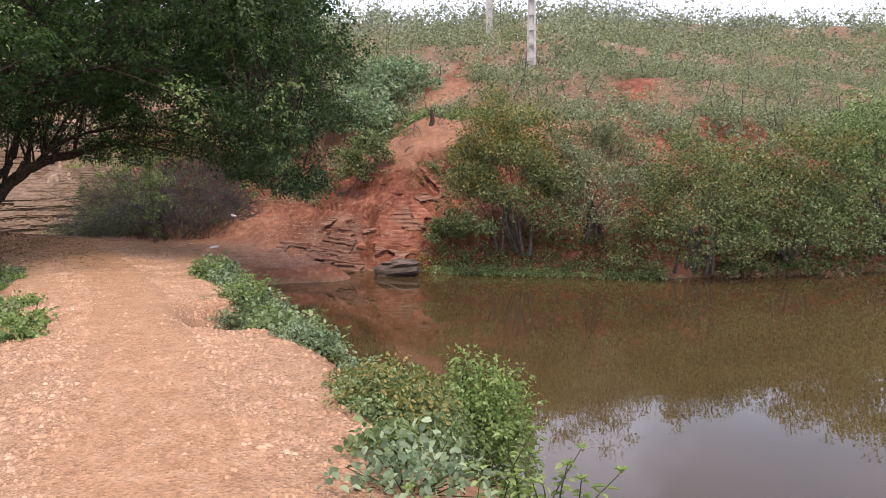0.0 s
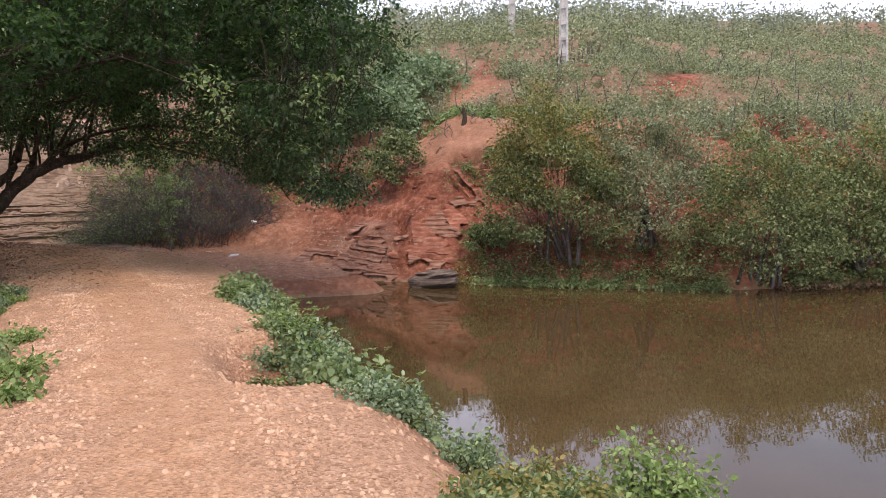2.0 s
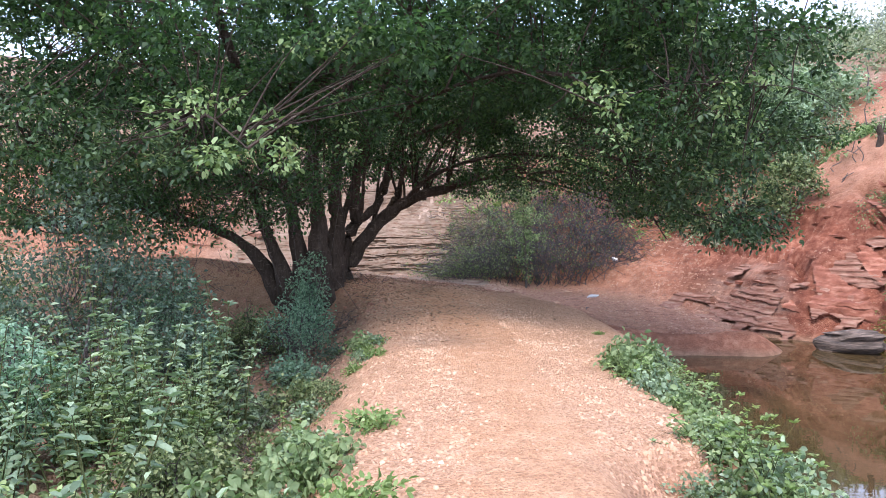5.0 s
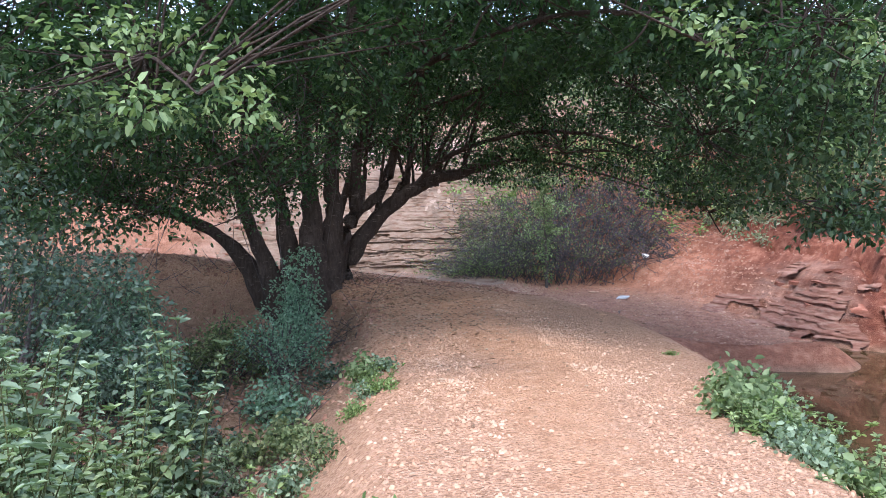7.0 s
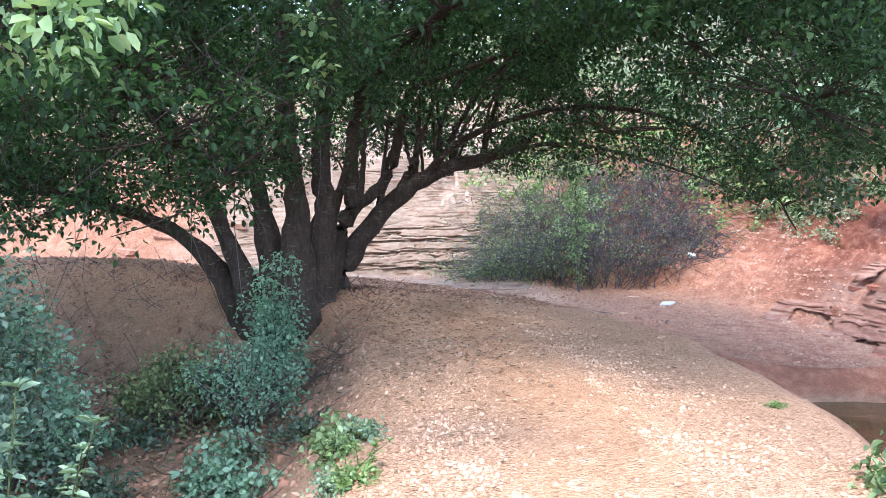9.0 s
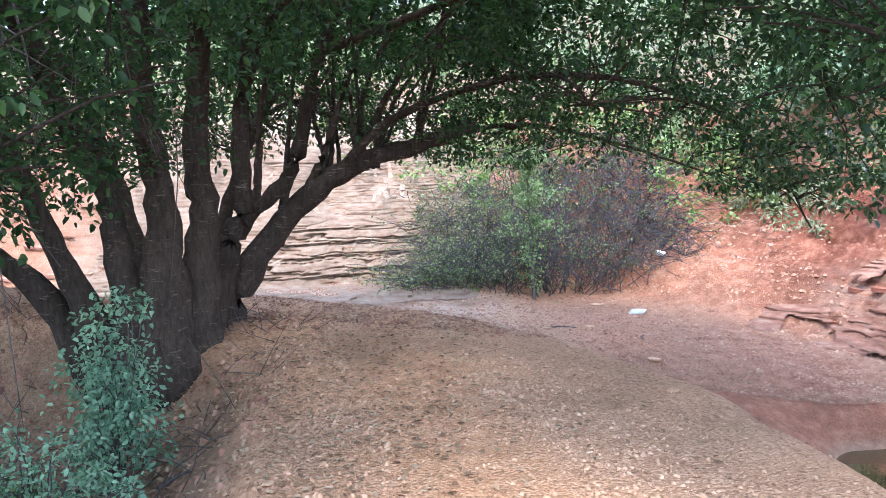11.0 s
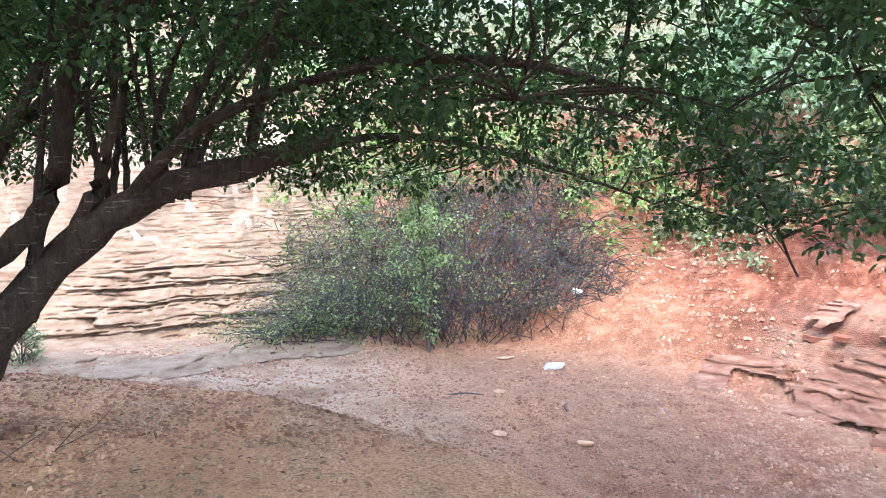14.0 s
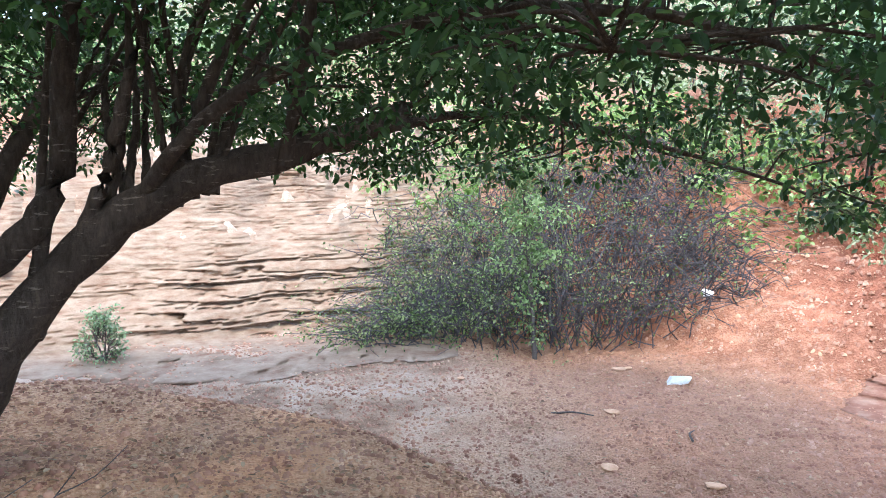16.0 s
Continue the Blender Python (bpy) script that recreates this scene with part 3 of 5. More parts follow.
    for _ in range(16):
        u = rng.uniform(0, 1)
        s = np.array([-2.2 + 1.8 * u, 22.25 + 0.2 * u, 0.9 + 0.8 * u ** 0.7])
        e = s + [rng.uniform(-0.3, 0.9), rng.uniform(-0.6, 0.8), rng.uniform(1.2, 2.6)]
        stems.append(([s, s * 0.6 + e * 0.4 + [rng.uniform(-0.2, 0.1), 0, 0.1], e], rng.uniform(0.025, 0.05), 0.012))
    walk_pts, walk_r = [], []
    for pts, r0, r1 in stems:
        c = curve(pts, 26)
        c[3:] += (rng.random((len(c) - 3, 3)) - 0.5) * min(0.035, r0 * 0.4)
        rad = np.linspace(0, 1, 10)
        rad = r0 + (r1 - r0) * rad ** 0.8
        if pts[0][2] < -0.65:
            rad[0] *= 1.7
            rad[1] *= 1.4
            rad[2] *= 1.15
        v, f = tube(c - at, rad, 9, 0.30)
        trunk = part("trunk", mesh("trunk", v, f, True), BARK, tree)
        if r0 > 0.14:
            for u in (9, 12, 15):
                rr_ = float(np.interp(u / 26, np.linspace(0, 1, 10), rad))
                out_ = unit(rng.normal(0, 1, 3) * [1, 1, 0.4] + [0, -0.3, -0.5])
                p0 = c[u] - at
                kv, kf = tube(np.array([p0 + out_ * rr_ * 0.2, p0 + out_ * rr_ * 0.7, p0 + out_ * rr_ * 0.98, p0 + out_ * rr_ * 1.04]), [rr_ * 0.55, rr_ * 0.42, rr_ * 0.3, 0.01], 7, 0.2)
                part("knot", mesh("knot", kv, kf, True), BARK, trunk)
        walk_pts.append(c[6:])
        walk_r.append(np.interp(np.linspace(0, 1, 27), np.linspace(0, 1, 10), rad)[6:])
    walk_pts, walk_r = np.concatenate(walk_pts), np.concatenate(walk_r)
    # clump places fill a broad, uneven dome
    n = 4700
    spray = np.stack([rng.uniform(-10, 6.2, n), rng.uniform(12.8, 27.2, n), rng.uniform(0.4, 8.5, n)], -1)
    c = np.repeat(spray, 9, 0)
    n = len(c)
    wide = np.repeat(rng.uniform(0.28, 0.62, len(spray)), 9)[:, None]
    c = c + rng.normal(0, 1, (n, 3)) * wide * [1.0, 1.0, 0.30]
    thin = np.repeat(rng.random(len(spray)), 9)
    x, y, z = c.T
    rx = np.where(x > -1.4, 7.0, 8.2)
    r = (np.abs((x + 1.4) / rx) ** 2.6 + np.abs((y - 20.2) / 6.6) ** 2.6 + np.abs((z - 3.9) / 4.6) ** 2.6) ** (1 / 2.6)
    lump = 0.22 * grain(x + 3 * z, y - 2 * z, 2.6, 3, 61) + 0.12 * grain(x - 2 * z, y + z, 0.9, 2, 62)
    floor_z = 1.75 + 0.9 * grain(x, y, 2.2, 3, 63)
    floor_z += -0.9 * smooth01(x, 1.2, 4.2) * smooth01(np.hypot((x + 1.5) / 7.3, (y - 20.4) / 6.0), 0.40, 0.75)
    floor_z += -0.55 * smooth01(-x, 3.5, 6.0)
    floor_z += 0.75 * np.exp(-((x + 0.2) / 1.6) ** 2) * (1 - smooth01(y, 18.5, 20.5))
    floor_z += -0.85 * np.exp(-((x + 3.6) / 1.8) ** 2) * (1 - smooth01(y, 19.4, 20.4))
    floor_z += -0.35 * np.exp(-((x - 1.0) / 1.2) ** 2 - ((y - 23.5) / 1.5) ** 2)
    floor_z += 0.25 * (1 - smooth01(y, 14.0, 16.5))
    arch = np.exp(-((x + 2.2) / 1.5) ** 2) * 0.5 * smooth01(y, 19.5, 20.5)
    keep = (r + lump < 1.0) & (z > floor_z + arch * 0.6)
    keep &= (thin < 0.72 + 0.28 * smooth01(r, 0.35, 0.85)) | (z < floor_z + 0.8)
    keep &= thin < 1.0 - 0.2 * smooth01(x, 0.0, 2.5) * smooth01(y, 18.0, 20.5) * (1 - smooth01(z, 2.6, 4.0))
    keep &= ~((x < -4.2) & (z > 2.7) & (thin > 0.6))
    keep &= thin < 0.3 + 0.7 * smooth01(y, 14.6, 17.2)
    keep &= ~((r < 0.6) & (z > 3.6) & (thin > 0.42)) & ~((z > 5.9) & (thin > 0.4))
    keep &= ~((np.abs(x - 0.8) < 3.2) & (y > 17.0) & (y < 24.0) & (z < 3.6) & (thin > 0.78))
    clear = (np.abs(x - 0.1) < 1.3) & (y < 18.6) & (z < 2.35)
    hole = grain(x + 0.5 * y, 1.6 * z + 0.3 * y, 1.3, 2, 64) > 0.2
    c = c[keep & ~clear & ~hole]
    # limbs towards spread targets
    pick = c[rng.choice(len(c), 150, replace=False)]
    limb_pts = [walk_pts]
    for target in pick:
        cost = np.linalg.norm(walk_pts - target, axis=1) + 0.9 * np.maximum(walk_pts[:, 2] - target[2] + 0.3, 0) - 1.5 * walk_r
        k = int(np.argmin(cost))
        s = walk_pts[k]
        span = np.linalg.norm(target - s)
        if span < 0.5:
            continue
        bow = np.array([0, 0, 0.16 * span]) + (rng.random(3) - 0.5) * 0.3 * span
        line = curve([s, s * 0.62 + target * 0.38 + bow * 0.8, s * 0.25 + target * 0.75 + bow * 0.5, target], 12)
        r0 = min(walk_r[k] * 0.6, 0.012 + 0.011 * span)
        v, f = tube(line - at, [r0, r0 * 0.7, 0.009], 6, 0.1)
        part("limb", mesh("limb", v, f, True), BARK, tree)
        limb_pts.append(line[3:])
    limb_pts = np.concatenate(limb_pts)
    twigs = []
    for p in c[rng.permutation(len(c))[:3300]]:
        s = limb_pts[int(np.argmin(((limb_pts - p) ** 2).sum(1) + 0.3 * np.maximum(limb_pts[:, 2] - p[2], 0)))]
        if np.linalg.norm(p - s) > 2.2:
            continue
        mid = (s + p) / 2 + (rng.random(3) - 0.4) * 0.22
        twigs.append(tube(curve([s - at, mid - at, p - at], 4), [0.013, 0.009, 0.004], 4))
    tagged(part("twiglet_mass", mesh("twiglet_mass", *joined(twigs)), BARK, tree), kind="stuff")
    # hanging dead stems under the west side
    hang = []
    for _ in range(90):
        px, py = rng.uniform(-7.5, -2.0), rng.uniform(16.2, 19.5)
        top = rng.uniform(1.7, 2.9)
        drop = rng.uniform(0.6, 1.9)
        pts = [(px, py, top), (px + rng.normal(0, 0.15), py + rng.normal(0, 0.1), top - drop * 0.4), (px + rng.normal(0, 0.3), py + rng.normal(0, 0.2), top - drop)]
        hang.append(tube(curve(np.array(pts) - at, 5), [0.008, 0.005, 0.003], 4))
    tagged(part("hanging_growth", mesh("hanging_growth", *joined(hang)), TWIG, tree, "dry grey hanging stems"), kind="stuff")
    # sunlight on the crown's outside is painted: these clumps take the lighter leaf colour
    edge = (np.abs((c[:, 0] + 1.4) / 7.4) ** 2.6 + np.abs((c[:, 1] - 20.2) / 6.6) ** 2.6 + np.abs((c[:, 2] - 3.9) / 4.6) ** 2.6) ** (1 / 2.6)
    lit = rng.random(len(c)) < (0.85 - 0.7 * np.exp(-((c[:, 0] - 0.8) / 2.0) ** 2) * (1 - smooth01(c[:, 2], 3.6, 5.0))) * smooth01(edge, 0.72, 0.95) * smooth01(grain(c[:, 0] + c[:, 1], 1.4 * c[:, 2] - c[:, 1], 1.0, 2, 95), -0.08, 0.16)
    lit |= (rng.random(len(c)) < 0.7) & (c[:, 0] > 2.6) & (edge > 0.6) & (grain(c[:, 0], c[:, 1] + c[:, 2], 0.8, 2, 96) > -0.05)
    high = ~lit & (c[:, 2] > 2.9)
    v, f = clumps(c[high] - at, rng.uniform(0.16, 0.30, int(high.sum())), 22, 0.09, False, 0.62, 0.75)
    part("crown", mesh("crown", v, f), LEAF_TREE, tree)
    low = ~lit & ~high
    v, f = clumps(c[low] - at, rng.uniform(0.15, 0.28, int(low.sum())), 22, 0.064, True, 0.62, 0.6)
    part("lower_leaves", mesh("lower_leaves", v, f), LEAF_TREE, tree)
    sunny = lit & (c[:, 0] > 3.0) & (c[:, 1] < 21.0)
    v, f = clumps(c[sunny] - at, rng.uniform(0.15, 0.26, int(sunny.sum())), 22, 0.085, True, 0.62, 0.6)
    part("sunlit_leaves", mesh("sunlit_leaves", v, f), LEAF_LIT, tree, "leaves at the drooping branch ends with sunlight painted in as paler green")
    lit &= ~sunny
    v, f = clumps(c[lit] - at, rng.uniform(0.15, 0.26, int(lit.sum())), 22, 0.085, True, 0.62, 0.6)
    part("outer_leaves", mesh("outer_leaves", v, f), LEAF_LIT, tree, "outer leaves with sunlight painted in as mid-green")
    # pale sprays at the crown's rim; sunlight there is painted into their leaf colour
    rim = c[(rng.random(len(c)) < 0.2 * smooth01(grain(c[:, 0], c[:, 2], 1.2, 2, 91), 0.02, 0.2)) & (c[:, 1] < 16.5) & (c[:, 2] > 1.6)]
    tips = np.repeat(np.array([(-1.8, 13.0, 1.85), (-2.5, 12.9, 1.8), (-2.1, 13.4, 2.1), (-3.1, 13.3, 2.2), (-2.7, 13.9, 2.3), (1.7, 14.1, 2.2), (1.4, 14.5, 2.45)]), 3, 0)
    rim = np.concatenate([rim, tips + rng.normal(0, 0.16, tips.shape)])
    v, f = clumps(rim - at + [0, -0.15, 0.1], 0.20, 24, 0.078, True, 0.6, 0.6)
    part("young_leaves", mesh("young_leaves", v, f), LEAF_PALE, tree, "pale rim leaves with sunlight put into their colour")
    return tree


big_tree()


# ---- shrubs and herbs ----
def bush(name, place, radii, count, per, size, mat, label, stems=7, extra=None, oval=False, bark=None, category="shrub", hollow=0.45, group="", lean=(0, 0), skirt=0.04):
    """Stems from the ground and leaf clumps over an uneven round crown that reaches the ground on its near sides."""
    x, y = place
    z = ground_at(x, y) - 0.05
    ob = thing(name, (x, y, z), label, category, group)
    rx, ry, h = radii
    per, size = int(per * 0.86), size * 1.07
    d = sphere_dirs(count * 3)
    d[:, 2] = np.abs(d[:, 2]) * 1.25 - 0.32
    rr = hollow + (1 - hollow) * rng.random(len(d)) ** 0.6
    seed = int(abs(x * 31 + y * 17)) % 97
    rr *= 1 + 0.85 * grain(d[:, 0] * 3 + d[:, 2] * 2, d[:, 1] * 3 - d[:, 2], 1.1, 3, seed)
    c = d * rr[:, None] * [rx, ry, h * 0.68] + [0, 0, h * 0.30]
    c[:, :2] += np.array(lean) * (c[:, 2:3] / h)
    gz_ = ground(c[:, 0] + x, c[:, 1] + y) - z
    gap = grain(c[:, 0] + 1.7 * c[:, 2], c[:, 1] - 1.3 * c[:, 2], 0.55 + 0.12 * h, 2, seed + 5) > -0.13
    c = c[(c[:, 2] > gz_ + skirt * rng.uniform(0.4, 1.3, len(c))) & gap][:count]
    pieces = []
    for k in range(stems):
        t = c[rng.integers(len(c))]
        f0 = rng.normal(0, 0.12, 3) * [rx, ry, 0]
        pieces = tube(curve([f0, f0 * 0.5 + t * 0.45 + [0, 0, 0.1 * h], t], 7), [0.014 * h + 0.008, 0.01, 0.004], 5)
        part("stem", mesh("stem", *pieces, True), bark or TWIG, ob)
    tw = []
    for t in c[:: max(1, len(c) // 60)]:
        s = t * [0.45, 0.45, 0.6]
        tw.append(tube(curve([s, (s + t) / 2 + rng.normal(0, 0.05, 3), t], 3), [0.008, 0.004], 3))
    tagged(part("twiglet_mass", mesh("twiglet_mass", *joined(tw)), bark or TWIG, ob), kind="stuff")
    if extra:
        mat2, share, label2 = extra
        top = (rng.random(len(c)) < share * 2 * smooth01(c[:, 2], 0.2 * h, 0.9 * h))
        v, f = clumps(c[top] + [0, 0, 0.03], 0.16 * h ** 0.5, per, size, oval)
        part("turning_leaves", mesh("turning_leaves", v, f), mat2, ob, label2)
        c = c[~top]
    v, f = clumps(c, rng.uniform(0.10, 0.18, len(c)) * h ** 0.5, per, size, oval)
    part("foliage", mesh("foliage", v, f), mat, ob)
    return ob


FAR = "shrubs on the far bank"
bush("shrub", (11.1, 21.2), (2.3, 2.0, 4.6), 800, 38, 0.078, LEAF_SHRUB, "large olive-green shrub with yellowing top leaves above the pond", 12, (LEAF_GOLD, 0.30, "yellow-brown leaves"), False, group=FAR, lean=(-0.3, 0.0), skirt=2.1)
bush("shrub", (13.3, 20.2), (1.8, 1.7, 4.6), 460, 34, 0.075, LEAF_SCRUB, "dark grey-green shrub crowded against a larger one", 8, None, False, group=FAR, skirt=1.9)
bush("shrub", (15.4, 18.35), (2.5, 1.9, 4.1), 660, 36, 0.072, LEAF_SHRUB, "green spreading shrub hanging over the water", 9, (LEAF_GOLD, 0.14, "brown dry leaves"), group=FAR, lean=(-0.2, -0.1), skirt=1.5)
bush("shrub", (18.4, 18.0), (2.6, 1.9, 4.5), 660, 30, 0.085, LEAF_SHRUB, "broad green shrub with reddish-brown patches by the pond", 9, (LEAF_GOLD, 0.22, "reddish-brown leaves"), group=FAR, lean=(0, -0.2), skirt=0.9)
bush("shrub", (21.8, 17.9), (2.8, 2.2, 5.8), 700, 30, 0.10, LEAF_HERB, "tall fresh-green bush at the pond's edge", 9, None, False, group=FAR, lean=(0, -0.4))
bush("shrub", (25.6, 18.2), (2.8, 2.2, 4.4), 420, 24, 0.14, LEAF_HERB, "fresh-green bush on the pond's edge", 8, None, True, group=FAR)
bush("shrub", (8.5, 27.3), (1.0, 0.8, 2.1), 220, 24, 0.085, LEAF_SHRUB, "grey-green shrub rooted in the red bank", 5, None, True, group=FAR)
bush("shrub", (9.6, 22.6), (0.8, 0.6, 0.8), 150, 22, 0.08, LEAF_SHRUB, "low green shrub at the foot of a larger one", 4, None, True, group=FAR)
bush("shrub", (9.0, 31.5), (2.2, 1.6, 2.3), 300, 20, 0.14, LEAF_GREY, "grey-green scrub bush on the red slope", 5)
bush("shrub", (12.2, 36.0), (2.6, 2.0, 2.6), 300, 20, 0.17, LEAF_GREY, "grey-green scrub bush on the hillside", 5)


def creeper(name, line, width, count, size, mat, label, lift=0.12):
    """A mat of leafy runners over the ground along a line."""
    line = np.asarray(line, float)
    s = rng.random(count) * (len(line) - 1)
    i = np.minimum(s.astype(int), len(line) - 2)
    p = line[i] + (line[i + 1] - line[i]) * (s - i)[:, None] + rng.normal(0, width, (count, 2))
    z = np.maximum(ground(p[:, 0], p[:, 1]), WATER_Z + 0.01)
    ob = thing(name, (line[0][0], line[0][1], ground_at(*line[0])), label, "creeper")
    o = np.array(ob.location)
    c = np.stack([p[:, 0], p[:, 1], z + rng.random(count) * lift + 0.02], -1) - o
    v, f = clumps(c, 0.16, 14, size, True, 0.7, 0.75)
    part("foliage", mesh("foliage", v, f), mat, ob)
    run = []
    for _ in range(max(6, count // 12)):
        a0 = c[rng.integers(count)]
        near = c[np.argsort(((c - a0) ** 2).sum(1))[rng.integers(4, 14)]]
        run.append(tube(curve([a0, (a0 + near) / 2 + [0, 0, 0.08], near], 4), [0.006, 0.004], 3))
    tagged(part("runner_mat", mesh("runner_mat", *joined(run)), TWIG, ob), kind="stuff")
    return ob


creeper("creeper", [(9.0, 22.0), (10.6, 20.9), (12.4, 19.7), (14.4, 18.5)], 0.26, 520, 0.07, LEAF_HERB, "low leafy creeper trailing from the bank into the water")
creeper("creeper", [(10.0, 22.0), (12.0, 20.6), (15.0, 18.9)], 0.38, 130, 0.065, LEAF_GOLD, "dry yellowish creeper and twigs on the clay bank", 0.2)
creeper("creeper", [(9.8, 22.2), (11.5, 21.0), (13.5, 19.8), (16.0, 18.8)], 0.30, 200, 0.07, LEAF_SHRUB, "dull green creeper covering the clay bank under the shrubs", 0.3)
creeper("creeper", [(16.0, 18.3), (19.0, 17.8), (23.0, 17.9)], 0.35, 300, 0.09, LEAF_SHRUB, "dull green growth hanging over the waterline", 0.35)
creeper("creeper", [(9.9, 25.3), (10.7, 25.3), (11.5, 24.8)], 0.22, 130, 0.07, LEAF_SHRUB, "dark green creeper hanging over the edge of the red bank", 0.3)
creeper("creeper", [(8.7, 22.3), (9.2, 22.6)], 0.25, 60, 0.06, LEAF_GOLD, "dry brown creeper beside the dark boulder")
creeper("creeper", [(15.5, 18.0), (19, 17.4), (23, 17.4)], 0.25, 120, 0.07, LEAF_DEAD, "dead leaves and twigs along the waterline")


def herb(height, stems, leaf, mat, label, spread=0.25, seedling=False, category="plant"):
    """A clump of upright leafy stems with opposite pairs of broad leaves; stands at the origin."""
    ob = thing("herb_plant", (0, 0, 0), label, category)
    vs = []
    for _ in range(stems):
        h = height * rng.uniform(0.55, 1.0)
        foot = np.array([*rng.normal(0, spread * 0.5, 2), -0.06])
        lean = np.array([*rng.normal(0, spread * 0.8, 2), 0]) * (0.5 + h)
        line = curve([foot, foot + [0, 0, h * 0.5] + lean * 0.3, foot + [0, 0, h] + lean], 12)
        part("stem", mesh("stem", *tube(line, [0.009, 0.006, 0.003], 4), True), STEM, ob)
        gap = leaf * 0.62
        count = max(3, int(h / gap))
        for k in range(count):
            u = 0.18 + 0.82 * (k + 1) / count
            p = line[min(int(u * 12), 12)]
            turn = k * 1.57 + rng.uniform(-0.7, 0.7)
            p = p + rng.normal(0, 0.012, 3)
            small = leaf * (1.05 - 0.5 * u) * rng.uniform(0.8, 1.2)
            for half in (0, math.pi):
                w = np.array([math.cos(turn + half), math.sin(turn + half), rng.uniform(-0.1, 0.6)])
                vs.append((p + [0, 0, rng.uniform(-0.02, 0.02)], w, small * rng.uniform(0.7, 1.15)))
        for k in range(4):
            w = np.array([math.cos(k * 1.6), math.sin(k * 1.6), 0.9])
            vs.append((line[-1], w, leaf * 0.5))
    base, ahead = np.array([v[0] for v in vs]), np.array([v[1] for v in vs])
    ln = np.array([v[2] for v in vs])
    up = np.tile([0.0, 0.0, 1.0], (len(vs), 1)) + rng.normal(0, 0.25, (len(vs), 3))
    part("foliage", mesh("foliage", *leaves(base, ahead, up, ln, ln * 0.55, True, 0.3)), mat, ob)
    return ob


def tuft(radius, height, count, size, mat, label, category="plant", bark=None):
    """A loose low mound of small leaves on thin stems; stands at the origin."""
    ob = thing("leafy_clump", (0, 0, 0), label, category)
    d = sphere_dirs(count)
    d[:, 2] = np.abs(d[:, 2])
    c = d * (0.35 + 0.65 * rng.random((count, 1))) * [radius, radius, height]
    tw = [tube(curve([c0 * [0.3, 0.3, 0], c0 * [0.7, 0.7, 0.6], c0], 3), [0.005, 0.003], 3) for c0 in c[:40]]
    tagged(part("stem_tangle", mesh("stem_tangle", *joined(tw)), bark or STEM, ob), kind="stuff")
    part("foliage", mesh("foliage", *clumps(c, 0.11, 10, size * 1.06, True, 0.5, 0.7)), mat, ob)
    return ob


def set_down(protos, spots, group, sink=0.03, tilt=14):
    """Copies of the prototypes at spots (x, y, size), the first uses being the prototypes themselves."""
    for k, (x, y, s) in enumerate(spots):
        proto = protos[k % len(protos)]
        m = pose(x, y, ground_at(x, y) - sink, rng.uniform(-tilt, tilt), rng.uniform(-tilt, tilt), rng.uniform(0, 360)) @ Matrix.Diagonal((s, s, s, 1))
        if k < len(protos):
            proto.matrix_basis = m
            tagged(proto, group=group)
        else:
            m2 = copy_thing(proto, Matrix())
            m2.matrix_basis = m


def strip(x0, x1, y0, y1, n, lo, hi):
    return [(rng.uniform(x0, x1), rng.uniform(y0, y1), rng.uniform(lo, hi)) for _ in range(n)]


# west side of the path
tall = [herb(1.25, 5, 0.115, LEAF_GREY, "tall grey-green herb with paired broad leaves", 0.16), herb(1.1, 6, 0.105, LEAF_HERB, "tall green herb with paired leaves beside the path", 0.18),
        herb(1.35, 4, 0.11, LEAF_GREY, "tall leafy weed standing in the hollow", 0.14)]
set_down(tall, strip(-4.4, -2.5, 11.6, 14.2, 22, 1.0, 1.5) + strip(-4.8, -1.9, 8.4, 12.0, 24, 0.8, 1.4), "weeds west of the path", 0.03, 6)
low_w = [tuft(0.45, 0.5, 60, 0.07, LEAF_HERB, "low green leafy weed at the path's edge"), tuft(0.4, 0.42, 55, 0.06, LEAF_GREY, "low grey-green weed at the path's edge"),
         tuft(0.5, 0.5, 60, 0.06, LEAF_SHRUB, "dull olive weed with dry stems beside the path", bark=TWIG), herb(0.5, 7, 0.11, LEAF_LIME, "bright young weeds with broad leaves")]
set_down(low_w, strip(-1.7, -0.95, 6.0, 11.5, 26, 0.5, 0.9) + strip(-1.9, -1.2, 11.5, 15.5, 16, 0.4, 0.7) + strip(-3.6, -1.4, 5.0, 10.5, 60, 0.8, 1.5)
         + strip(-4.0, -2.0, 11, 15.5, 14, 0.6, 0.9), "weeds west of the path")
set_down([tuft(0.3, 0.16, 36, 0.05, LEAF_LIME, "small flat weed on the gravel")], [(-0.55, 9.4, 1.0), (-0.75, 11.3, 0.9), (-1.15, 14.6, 0.55), (-1.35, 15.3, 0.5), (-1.3, 14.1, 0.5), (1.8, 16.5, 0.3), (-0.5, 8.4, 1.0)], "flat weeds on the path", 0.0)
set_down([herb(0.95, 6, 0.14, LEAF_LIME, "bright green broad-leaved weed beside the path"), herb(0.85, 6, 0.12, LEAF_HERB, "fresh green weed with drooping broad leaves")],
         strip(-2.6, -1.25, 6.4, 9.2, 20, 0.9, 1.35) + strip(-2.6, -1.7, 9.2, 12.5, 10, 0.7, 1.1), "weeds west of the path")
